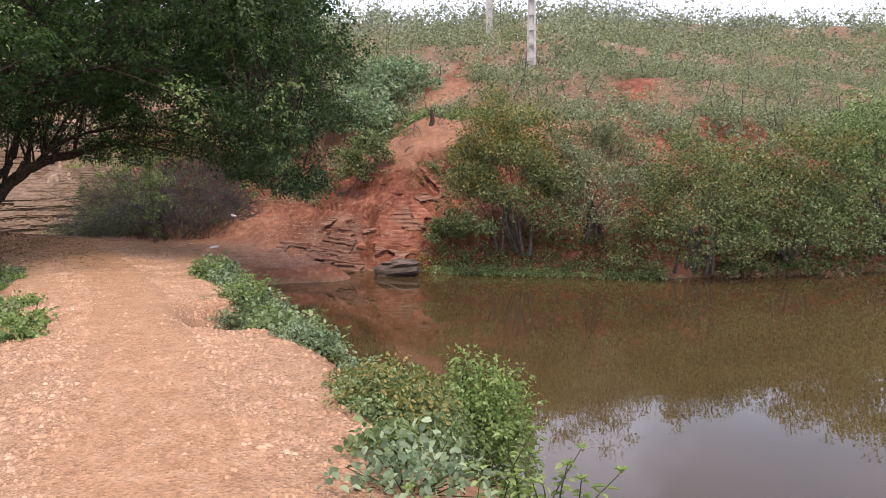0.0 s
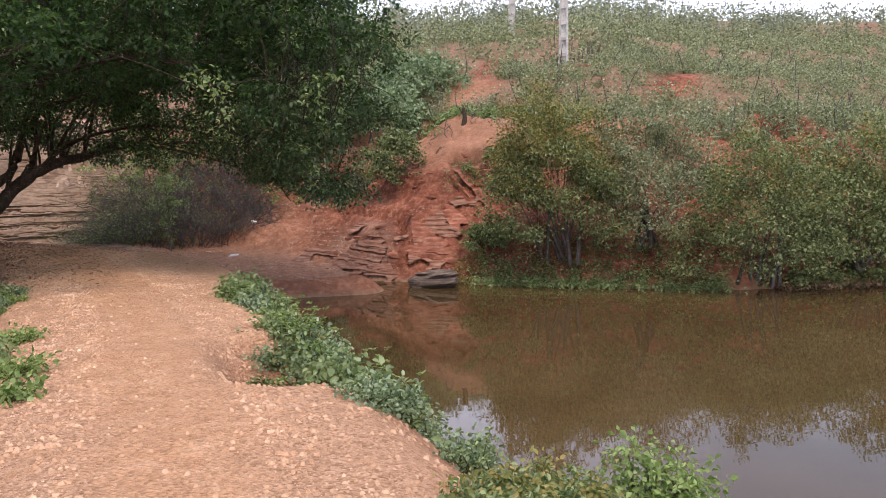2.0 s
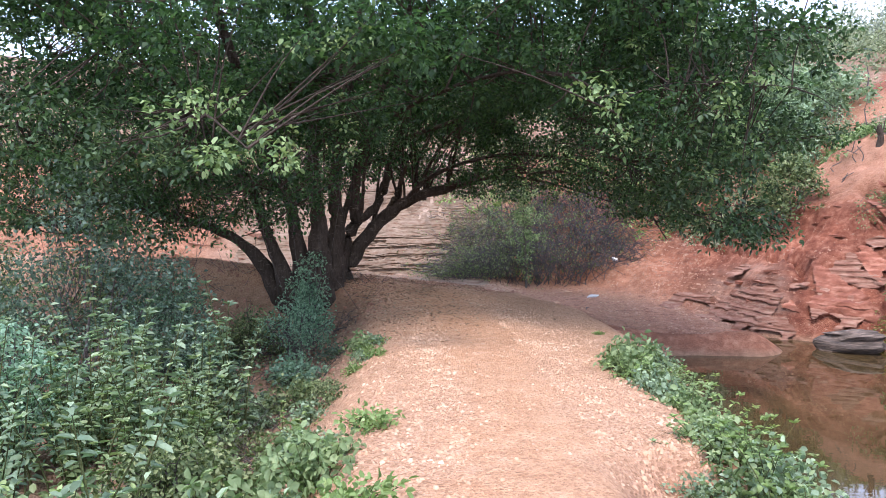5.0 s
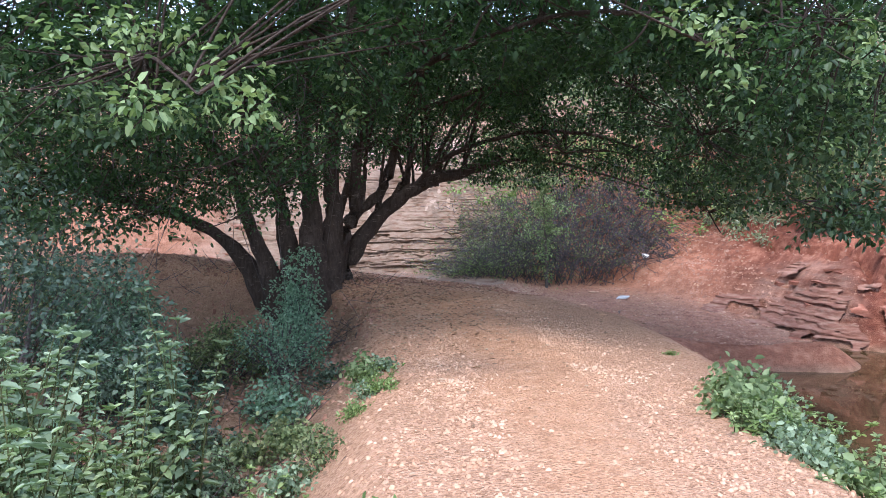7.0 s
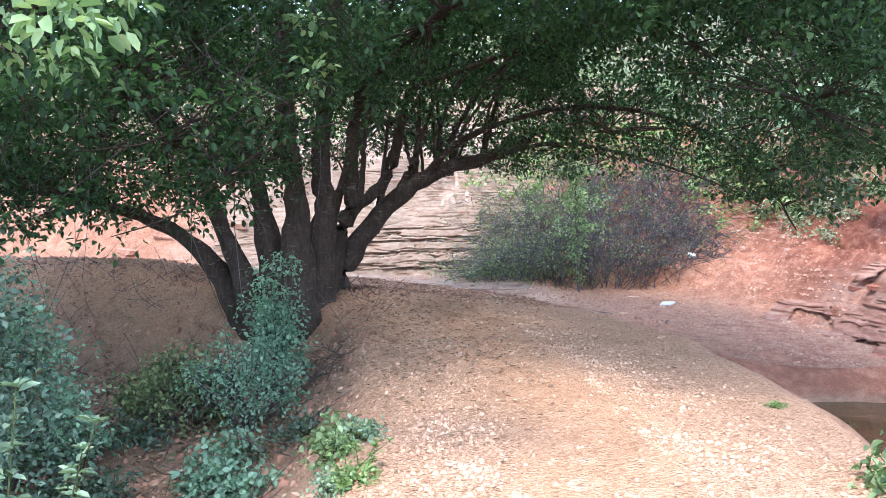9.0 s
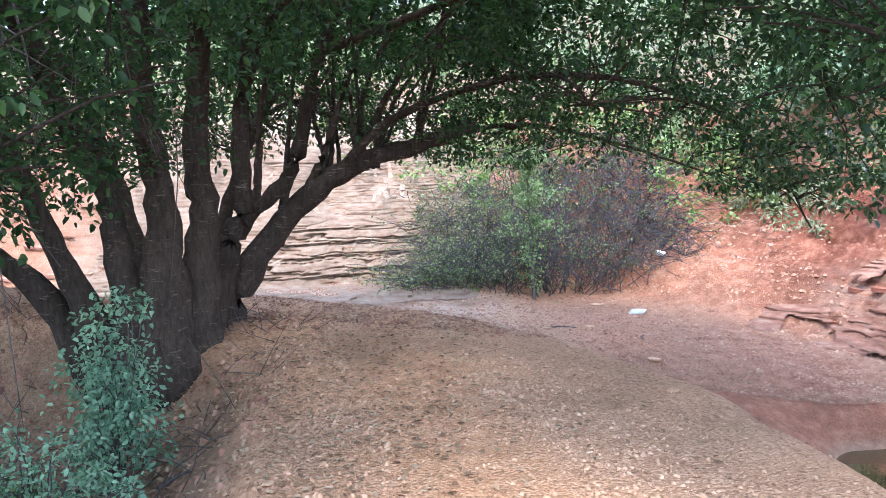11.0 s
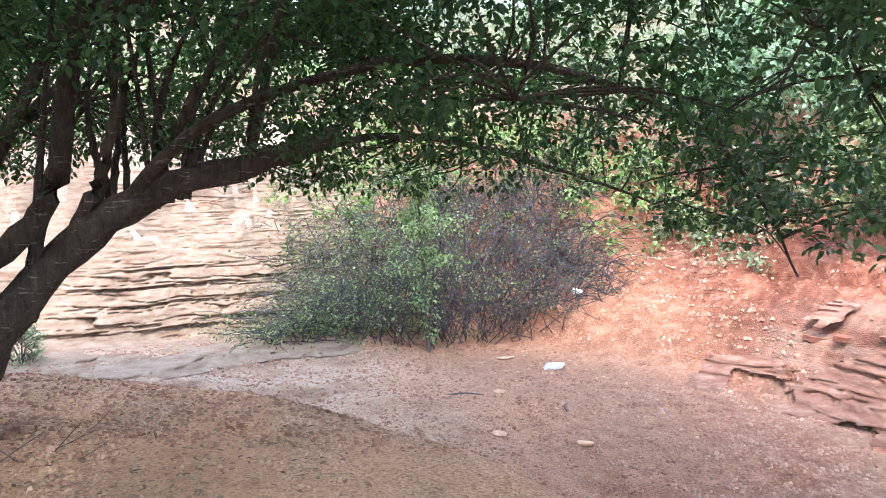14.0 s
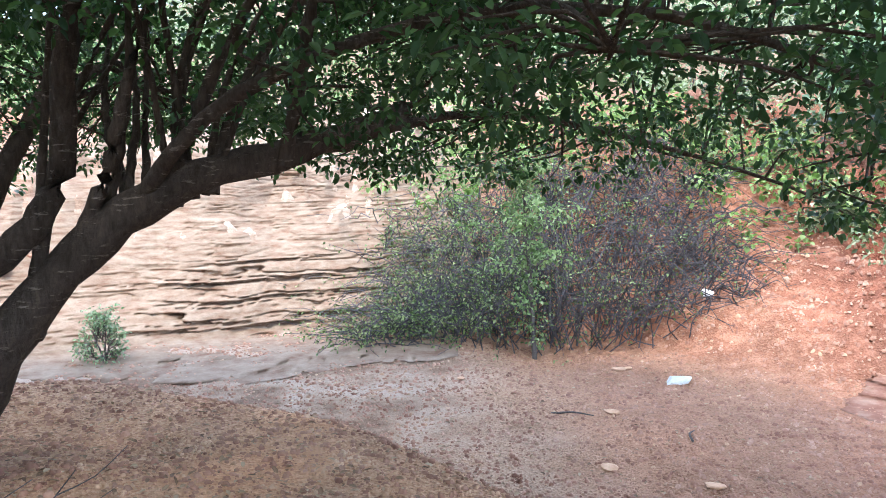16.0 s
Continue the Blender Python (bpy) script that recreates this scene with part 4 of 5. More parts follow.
for wx_, wy_, wh_, wm_, wl_ in ((-3.4, 9.6, 1.3, LEAF_GREY, "feathery grey-green shrub among the weeds"), (-2.3, 11.2, 0.9, LEAF_SHRUB, "olive small-leaved bush with dry stems"), (-4.3, 12.4, 1.6, LEAF_BLUE, "feathery blue-green shrub behind the weeds"),
                                (-2.2, 8.3, 0.8, LEAF_HERB, "low small-leaved green bush by the path"), (-4.4, 8.0, 1.2, LEAF_LIME, "fresh green small-leaved bush in the hollow")):
    bush("shrub", (wx_, wy_), (0.7, 0.7, wh_), 240, 22, 0.045, wm_, wl_, 16, None, True, hollow=0.2)
bush("shrub", (-5.0, 15.3), (1.5, 1.3, 3.0), 420, 24, 0.06, LEAF_DULL, "feathery dark blue-green shrub in the hollow", 8, None, False)
bush("shrub", (-6.8, 13.2), (1.6, 1.4, 2.6), 360, 24, 0.07, LEAF_GREY, "feathery grey-green shrub in the hollow", 8, None, False)
bush("shrub", (-6.6, 17.4), (1.5, 1.3, 2.3), 300, 24, 0.06, LEAF_SHRUB, "feathery dull green shrub under the tree", 7, None, False)
bush("shrub", (-2.85, 17.8), (0.8, 0.6, 1.25), 120, 22, 0.040, LEAF_BLUE, "small-leaved blue-green shrub at the foot of the tree", 9, None, True, hollow=0.15)
bush("shrub", (-2.9, 19.2), (0.36, 0.34, 1.9), 130, 24, 0.05, LEAF_BLUE, "small-leaved shrub climbing the tree trunks", 5, None, True, hollow=0.2)
set_down([tuft(0.42, 0.34, 46, 0.05, LEAF_DULL, "low dark green undergrowth in the hollow"), tuft(0.38, 0.45, 34, 0.055, LEAF_BLUE, "thin blue-green undergrowth on dry stems", bark=TWIG)],
         strip(-3.6, -1.9, 13.2, 17.2, 15, 0.6, 1.0) + strip(-5.0, -3.4, 14.0, 17.5, 10, 0.9, 1.4), "undergrowth in the hollow")
bush("shrub", (-4.3, 16.2), (0.75, 0.7, 1.9), 260, 24, 0.05, LEAF_BLUE, "feathery blue-green shrub standing in the hollow", 7, None, False)
bush("shrub", (-3.6, 18.0), (0.7, 0.6, 0.9), 140, 22, 0.05, LEAF_SHRUB, "low dark green shrub under the tree", 5, None, True)

# pond side of the path
east = [herb(0.55, 8, 0.125, LEAF_LIME, "bright green weed with broad drooping leaves over the pond"), tuft(0.42, 0.40, 56, 0.07, LEAF_HERB, "leafy weed growing on the dam's pond side"),
        herb(0.5, 9, 0.10, LEAF_HERB, "green broad-leaved weed on the dam's edge"), tuft(0.45, 0.36, 60, 0.05, LEAF_GREY, "greyish small-leaved weed on the dam's edge")]
groups_e = [(2.25, 14.4, 6), (2.0, 13.6, 8), (2.05, 12.4, 8), (2.0, 10.9, 12), (1.95, 9.6, 9), (2.05, 8.1, 8), (2.35, 6.6, 4), (1.75, 3.5, 3), (2.75, 4.7, 3), (2.65, 9.0, 4), (2.6, 12.0, 4)]
set_down(east, [(gx_ + rng.normal(0, 0.2), gy_ + rng.normal(0, 0.36), rng.uniform(0.55, 0.95)) for gx_, gy_, k in groups_e for _ in range(k)], "weeds on the pond side")
bush("shrub", (2.0, 5.15), (0.52, 0.8, 0.40), 420, 30, 0.032, LEAF_HERB, "tangled small-leaved yellow-green shrub on the dam's edge", 22, (LEAF_GOLD, 0.22, "yellowing leaves"), True)
bush("shrub", (2.9, 5.55), (0.40, 0.42, 1.25), 210, 28, 0.04, LEAF_LIME, "feathery bright green shrub over the water", 6, None, False)
set_down([herb(0.8, 4, 0.125, LEAF_LIME, "broad-leaved green sprout near the pond")], [(2.85, 4.5, 0.9), (2.3, 4.0, 0.8), (3.0, 5.1, 0.9)], "weeds on the pond side")
set_down([tuft(0.24, 0.22, 30, 0.05, LEAF_SHRUB, "small dark green weed in the washed-out hole")], [(1.6, 9.0, 0.8), (1.45, 10.0, 0.7), (1.75, 8.3, 1.0)], "weeds in the washed-out hole", 0.0)


# ---- the basin behind the tree ----
def bramble():
    """A grey tangle of thin arching stems with sparse leaves."""
    x, y = 1.8, 30.2
    ob = thing("bramble", (x, y, ground_at(x, y)), "tangled grey bramble thicket with sparse green leaves", "bush")
    o = np.array(ob.location)
    lines, cs = [], []
    for _ in range(1300):
        px, py = rng.uniform(-1.2, 4.9), rng.uniform(29.3, 32.3)
        gz0 = max(ground_at(px, py), -1.1)
        dome = 1.5 * (1 - ((px - 1.9) / 3.5) ** 2) * (0.55 + 0.45 * math.sin(min(1.0, (py - 29.2) / 1.4) * 1.57))
        turn, span = rng.uniform(0, 6.28), rng.uniform(0.7, 2.0)
        qx, qy = px + span * math.cos(turn), py + span * 0.6 * math.sin(turn)
        qz = max(ground_at(qx, qy), gz0 + dome * rng.uniform(0.0, 1.0))
        top = gz0 + dome * rng.uniform(0.35, 1.05)
        pts = np.array([(px, py, gz0 + dome * max(0.0, rng.uniform(-0.4, 0.7))), (px * 0.6 + qx * 0.4, py * 0.6 + qy * 0.4, top), (qx, qy, qz)])
        line = curve(pts - o, 7) + rng.normal(0, 0.045, (8, 3))
        lines.append(tube(line, [0.012, 0.008, 0.004], 3))
        cs.append(line[2:])
    tagged(part("stem_tangle", mesh("stem_tangle", *joined(lines)), BRAMBLE, ob, "grey leafless stems"), kind="stuff")
    cs = np.concatenate(cs)
    west = cs[rng.random(len(cs)) < np.where(cs[:, 0] + 1.2 * rng.normal(size=len(cs)) < -0.4, 0.5, 0.12)]
    v, f = clumps(west, 0.15, 7, 0.055, False, 0.5, 0.6)
    part("foliage", mesh("foliage", v, f), LEAF_SHRUB, ob)
    return ob


bramble()


def sapling():
    x, y = 1.5, 29.15
    z = ground_at(x, y)
    ob = thing("sapling", (x, y, z), "slender leafy sapling in front of the bramble thicket", "tree")
    trunk = curve([(0, 0, -0.1), (-0.03, 0.0, 1.0), (-0.08, -0.05, 2.0), (-0.1, -0.1, 3.0)], 14)
    part("trunk", mesh("trunk", *tube(trunk, [0.04, 0.03, 0.015], 7, 0.1), True), TWIG, ob)
    c = []
    for k in range(26):
        s = trunk[6 + k % 9]
        e = s + [rng.normal(-0.25, 0.75), rng.normal(0, 0.45), rng.uniform(-0.1, 0.5)]
        line = curve([s, (s + e) / 2 + [0, 0, 0.12], e], 5)
        part("limb", mesh("limb", *tube(line, [0.012, 0.005], 4), True), TWIG, ob)
        c += list(line[2:])
    wrap = np.repeat(trunk[2:], 4, 0)
    c = np.concatenate([np.array(c), wrap + rng.normal(0, 0.09, wrap.shape)])
    part("crown", mesh("crown", *clumps(c, 0.16, 18, 0.065, True, 0.5, 0.6)), LEAF_HERB, ob)
    return ob


sapling()
creeper("creeper", [(-0.5, 33.4), (2.0, 33.6), (5.0, 32.4), (6.5, 30.5)], 0.7, 420, 0.10, LEAF_LIME, "pale green growth along the slope above the basin", 0.9)
creeper("creeper", [(-0.6, 32.0), (1.5, 32.2), (3.5, 31.8)], 0.6, 150, 0.06, LEAF_HERB, "bright green grassy growth on the slope above the bramble", 0.2)
creeper("creeper", [(-0.9, 30.0), (1.2, 30.3)], 0.35, 110, 0.05, LEAF_LIME, "bright green low growth at the bramble's foot", 0.35)
bush("shrub", (-4.6, 28.4), (0.35, 0.3, 0.9), 60, 20, 0.05, LEAF_GREY, "thin green seedling before the rock face", 4, None, False)


# ---- stones ----
def stone(size, seed, flat=1.0, cuts=2):
    """A worn angular stone about the origin."""
    bm = bmesh.new()
    bmesh.ops.create_icosphere(bm, subdivisions=cuts, radius=1.0)
    r = random.Random(seed)
    planes = [(Vector((r.gauss(0, 1), r.gauss(0, 1), r.gauss(0, 1))).normalized(), r.uniform(0.55, 0.85)) for _ in range(9)]
    for v in bm.verts:
        for nrm, off in planes:
            d = v.co.dot(nrm) - off
            if d > 0:
                v.co -= nrm * d * 0.92
        v.co *= 1 + 0.12 * noise.noise(v.co * 2.5 + Vector((seed, 0, 0)))
        v.co = Vector((v.co.x * size[0], v.co.y * size[1], v.co.z * size[2] * flat))
    return bm


def boulder():
    z = WATER_Z
    ob = thing("boulder", (7.75, 22.1, z), "dark weathered layered boulder at the water's edge", "rock")
    for k, (dx, dz, sx, sy, sz) in enumerate([(0, 0.10, 0.78, 0.46, 0.30), (0.04, 0.24, 0.76, 0.44, 0.17), (0.08, 0.36, 0.60, 0.36, 0.08)]):
        p = part("layer", stone((sx, sy, sz), 40 + k, 1.0, 3), DARK_ROCK, ob)
        p.matrix_basis = pose(dx, 0.03 * k, dz, 3, -6, -48)
    return ob


boulder()


def outcrop(name, label, n, region, strike, mat, size, zspan, seed):
    """Beds of rock that stand out from the slope, each a broken flat slab."""
    r = np.random.default_rng(seed)
    (x0, x1), (y0, y1) = region
    cx, cy = (x0 + x1) / 2, (y0 + y1) / 2
    ob = thing(name, (cx, cy, ground_at(cx, cy)), label, "rock")
    o = Vector(ob.location)
    shapes = []
    for k in range(14):
        bm = bmesh.new()
        m = 11
        ring = []
        for q in range(m):
            a_ = 2 * math.pi * q / m
            rr_ = r.uniform(0.72, 1.08)
            ring.append((math.copysign(abs(math.cos(a_)) ** 0.6, math.cos(a_)) * rr_, math.copysign(abs(math.sin(a_)) ** 0.6, math.sin(a_)) * rr_ * 0.62))
        lower = [bm.verts.new((p_ * 0.96, q_ * 0.93, -0.5 + r.uniform(-0.08, 0.08))) for p_, q_ in ring]
        upper = [bm.verts.new((p_ * r.uniform(0.93, 1.02), q_ * r.uniform(0.9, 1.02), 0.5 + r.uniform(-0.15, 0.12))) for p_, q_ in ring]
        centre = bm.verts.new((0, 0.05, 0.55))
        for q in range(m):
            w_ = (q + 1) % m
            bm.faces.new((lower[q], lower[w_], upper[w_], upper[q]))
            bm.faces.new((upper[q], upper[w_], centre))
        bm.faces.new(lower[::-1])
        me = bpy.data.meshes.new("ledge")
        bm.to_mesh(me)
        bm.free()
        me.materials.append(mat)
        shapes.append(me)
    px, py = r.uniform(x0, x1, n * 4), r.uniform(y0, y1, n * 4)
    pz = ground(px, py)
    good = np.where((pz > zspan[0]) & (pz < zspan[1]))[0][:n]
    for k, i in enumerate(good):
        s = size * r.uniform(0.4, 1.25)
        p = new("ledge", shapes[k % 14])
        p.parent = ob
        p.matrix_basis = pose(px[i] - o.x, py[i] - o.y, pz[i] - o.z - 0.035, r.uniform(-8, 12), r.uniform(-5, 10), strike + r.uniform(-28, 28)) @ Matrix.Diagonal((s * r.uniform(0.8, 1.7), s * 0.8, s * r.uniform(0.12, 0.42), 1))
    return ob


def strata(parent, p0, along, uphill, s1, reach, z0, z1, bed, jut, dip, mat, seed, where):
    """A face of broken beds on a slope: a fine sheet over length and height, each bed set in or out with its own ragged front."""
    p0, along, uphill = np.array(p0), unit(np.array(along)), unit(np.array(uphill))
    st, dt, zz = np.arange(0, s1, 0.028), np.arange(-0.8, reach, 0.04), np.arange(z0, z1, 0.016)
    h = ground(p0[0] + st[:, None] * along[0] + dt[None] * uphill[0], p0[1] + st[:, None] * along[1] + dt[None] * uphill[1])
    h = np.maximum.accumulate(h, 1)
    line = np.stack([np.interp(zz, row + np.arange(len(row)) * 1e-5, dt) for row in h])
    ker = np.ones(15) / 15
    line = np.apply_along_axis(lambda q: np.convolve(np.pad(q, 7, mode="edge"), ker, "valid"), 0, line)
    s_, z_ = np.meshgrid(st, zz, indexing="ij")
    level = (z_ + dip * s_ + 0.16 * grain(s_, z_ * 0.6, 2.3, 3, seed) + 0.05 * np.sin(z_ * 21)) / bed
    # long thin lenses: the beds split and merge along the face
    level = level + 1.9 * grain(s_ * 0.9, z_ * 1.6, 0.6, 3, seed + 6)
    k = np.floor(level)
    u = level - k
    front = 1.5 * grain(s_ + 13.7 * k, k * 3.1, 1.3, 2, seed + 1) + 0.5 * np.round(4 * grain(s_ + 5.3 * k, k * 1.7, 0.36, 2, seed + 2)) / 4 + 0.6 * grain(s_ + 5.3 * k, k * 1.7, 0.30, 3, seed + 2) + 0.4 * grain(s_ + 3 * k, z_, 0.09, 2, seed + 4)
    seam = np.minimum(smooth01(u, 0.0, 0.22), smooth01(1 - u, 0.0, 0.10))
    strong = where(p0[0] + s_ * along[0] + line * uphill[0], p0[1] + s_ * along[1] + line * uphill[1], z_)
    amp = jut * np.clip(strong, 0.12, 1)
    d = line - 0.13 - amp * (front + 0.5) - 0.6 * amp * (seam - 1) + 0.30 * (strong < 0.02)
    x, y = p0[0] + s_ * along[0] + d * uphill[0], p0[1] + s_ * along[1] + d * uphill[1]
    a_, b_ = z_.shape
    i_, j_ = np.meshgrid(np.arange(a_ - 1), np.arange(b_ - 1), indexing="ij")
    q = np.stack([i_ * b_ + j_, (i_ + 1) * b_ + j_, (i_ + 1) * b_ + j_ + 1, i_ * b_ + j_ + 1], -1).reshape(-1, 4)
    seen = (strong > 0.02).reshape(-1)
    q = q[seen[q].all(1)]
    return part("rock_face", mesh("rock_face", np.stack([x, y, z_], -1).reshape(-1, 3) - np.array(parent.location), q), mat, parent)


def on_cliff(x, y, z):
    """Strong ledges low on the face, faint ones above, none past its ragged ends."""
    ends = smooth01(x + 0.9 * grain(x, z, 0.9, 2, 33), -7.6, -6.6) * (1 - smooth01(x + 0.7 * grain(x, z, 0.8, 2, 34), -0.1, 0.5))
    low = 1 - 0.72 * smooth01(z + 0.5 * grain(x, z, 1.4, 2, 36), 0.0, 0.5)
    left = 0.35 + 0.65 * smooth01(x, -5.5, -3.4)
    return np.where(ends > 0.3, low * left, 0.0)


CLIFF = outcrop("rock_outcrop", "pale cream bedded rock face with thin broken ledges", 45, ((-6.8, 0.0), (29.2, 30.9)), 8, PALE_ROCK, 0.16, (-1.05, -0.3), 500)
strata(CLIFF, (-8.0, 28.6), (1, 0), (0, 1), 8.8, 7.5, -1.0, 2.7, 0.078, 0.19, 0.03, PALE_ROCK, 210, on_cliff)
SHELF = outcrop("rock_shelf", "reddish layered rock shelf at the foot of the red bank", 12, ((5.8, 7.9), (23.3, 26.6)), -60, RED_ROCK, 0.2, (-1.75, 0.2), 700)
strata(SHELF, (5.0, 28.8), (0.466, -0.885), (0.885, 0.466), 6.8, 4.5, -1.75, 0.6, 0.115, 0.075, 0.0, SHELF_ROCK, 330,
       lambda x, y, z: np.where(grain(x + 0.4 * z, y + z, 0.9, 3, 36) > 0.02 - 0.2 * np.exp(-((y - 25.6) / 1.3) ** 2 - ((z + 1.0) / 0.4) ** 2) + 0.12 * smooth01(z, -0.6, 0.2) + 0.3 * smooth01(y + grain(x, z, 0.7, 2, 39), 26.5, 27.3), 0.9, 0.0))


LEDGES = outcrop("rock_ledges", "bare red clay bank washed into ragged steps with thin ledges", 14, ((6.8, 10.8), (22.4, 26.5)), -42, RED_ROCK, 0.18, (-1.6, 1.6), 800)
strata(LEDGES, (5.3, 26.6), (0.8, -0.6), (0.6, 0.8), 6.2, 9.0, -1.5, 2.7, 0.31, 0.12, 0.03, RED_CLAY, 290,
       lambda x, y, z: np.where(grain(x + 0.5 * z, y - z, 1.1, 3, 37) - 0.4 * smooth01(y - 0.7 * z, 25.0, 25.8) > -0.03, 0.15 + 0.7 * smooth01(grain(x, z, 1.4, 2, 38), -0.05, 0.2), 0.0))
outcrop("rock_outcrop", "low red rock ledges on the bank behind the dam", 50, ((-11, -6), (27.5, 30.5)), 0, RED_STONE, 0.3, (-1.0, 2.2), 900)


def flat_slab():
    x, y = 3.33, 28.1
    ob = part("stone_slab", stone((0.24, 0.17, 0.035), 77, 1.0, 2), CONCRETE)
    ob.matrix_basis = pose(x, y, ground_at(x, y) + 0.03, 10, -4, -25)
    return tagged(ob, "thin pale flat stone slab lying on the basin floor", "stone")


flat_slab()
for k, (x, y, s) in enumerate([(2.6, 28.5, 0.11), (2.75, 28.6, 0.07), (0.4, 28.0, 0.08), (1.86, 25.25, 0.11), (2.75, 24.75, 0.11), (1.51, 19.49, 0.06), (-1.4, 17.6, 0.05), (-1.3, 17.75, 0.05), (2.2, 26.8, 0.1)]):
    ob = part("stone", stone((s, s * 0.75, s * 0.28), 80 + k), GRAVEL)
    ob.matrix_basis = pose(x, y, ground_at(x, y) + s * 0.15, 0, 0, 40 * k)
    tagged(ob, "small pale loose stone on the ground", "stone", "loose stones")

lit = part("plastic_litter", stone((0.13, 0.09, 0.07), 120, 1.0, 3), PLASTIC)
lit.matrix_basis = pose(4.2, 29.7, ground_at(4.2, 29.7) + 0.05, 20, 10, 30)
tagged(lit, "crumpled white plastic litter on the red slope", "litter")


def scattered(name, label, n, place, lo, hi, mat, seed, lift=0.2):
    """Loose stones over the ground, each a small five-sided lump."""
    r = np.random.default_rng(seed)
    x, y = place(r, n)
    s = lo + (hi - lo) * r.random(len(x)) ** 3
    z = ground(x, y)
    keep = z > WATER_Z - 0.05
    x, y, z, s = x[keep], y[keep], z[keep], s[keep]
    v0 = np.array([(1.2, 0, -1.3), (0.3, 1.15, -1.3), (-1.0, 0.6, -1.3), (-0.95, -0.7, -1.3), (0.4, -1.1, -1.3), (0.7, 0.1, 0.5), (-0.1, 0.6, 0.6), (-0.3, -0.5, 0.5)])
    f0 = np.array([(5, 6, 7), (0, 1, 5), (1, 6, 5), (1, 2, 6), (2, 3, 7), (2, 7, 6), (3, 4, 7), (4, 0, 5), (4, 5, 7)])
    m = len(x)
    v = v0[None] * r.uniform(0.7, 1.2, (m, 8, 1)) * np.stack([s, s * r.uniform(0.5, 1, m), s * r.uniform(0.4, 0.8, m)], -1)[:, None]
    a_ = r.uniform(0, 6.28, m)
    c_, s_ = np.cos(a_)[:, None], np.sin(a_)[:, None]
    v = np.stack([v[..., 0] * c_ - v[..., 1] * s_ + x[:, None], v[..., 0] * s_ + v[..., 1] * c_ + y[:, None], v[..., 2] + (z + s * lift)[:, None]], -1)
    f = (np.arange(m)[:, None, None] * 8 + f0[None]).reshape(-1, 3)
    return tagged(part(name, mesh(name, v.reshape(-1, 3), f), mat), label, "gravel", kind="stuff")


def on_path(r, n):
    """More to the sides than on the trodden middle."""
    y = r.uniform(1.5, 23.5, n)
    mid = np.interp(y, CREST[:6, 1], CREST[:6, 0])
    x = mid + np.where(r.random(n) < 0.22, r.normal(0, 1.0, n), np.sign(r.random(n) - 0.5) * (0.45 + np.abs(r.normal(0, 0.55, n))))
    keep = grain(x, y, 0.8, 2, 55) + r.uniform(-0.25, 0.25, n) > -0.12
    return x[keep], y[keep]


def in_basin(r, n):
    return r.uniform(-5, 6.5, n), r.uniform(22.0, 30.3, n)


def on_slopes(r, n):
    return r.uniform(4.5, 13, n), r.uniform(22.5, 34, n)


scattered("path_gravel", "loose orange and cream gravel on the path", 34000, on_path, 0.006, 0.028, GRAVEL, 3, 0.2)
scattered("basin_gravel", "loose reddish stones on the basin floor", 26000, in_basin, 0.010, 0.045, RED_STONE, 4, 0.2)
scattered("basin_chips", "pale stone chips on the basin floor", 4000, in_basin, 0.010, 0.042, GRAVEL, 8, 0.2)
scattered("mound_gravel", "loose reddish stones and clods on the shaded mound", 6000, lambda r, n: (r.uniform(-8.5, -1.6, n), r.uniform(13.0, 23.5, n)), 0.010, 0.055, RED_STONE, 9, 0.3)
scattered("slope_gravel", "loose stones on the red slope", 6000, on_slopes, 0.010, 0.04, RED_STONE, 5, 0.1)
scattered("rubble_fan", "spill of pale broken stones below the rock shelf", 2000, lambda r, n: (r.normal(4.9, 0.6, n), r.normal(25.5, 1.0, n)), 0.012, 0.045, RED_STONE, 6, 0.2)


def fallen_leaves():
    n = 3600
    x, y = rng.normal(-1.8, 1.2, n), rng.normal(19.4, 2.0, n)
    x, y = np.concatenate([x, rng.uniform(-5, 4, 1800)]), np.concatenate([y, rng.uniform(22, 30, 1800)])
    z = ground(x, y)
    d = sphere_dirs(len(x)) * [1, 1, 0.15]
    up = unit(sphere_dirs(len(x)) * 0.4 + [0, 0, 1])
    ln = rng.uniform(0.03, 0.07, len(x))
    v, f = leaves(np.stack([x, y, z + 0.015], -1), d, up, ln, ln * 0.5, True, 0.1)
    tagged(part("leaf_litter", mesh("leaf_litter", v, f), LEAF_DEAD), "dry brown fallen leaves under the tree", "leaf litter", kind="stuff")


fallen_leaves()


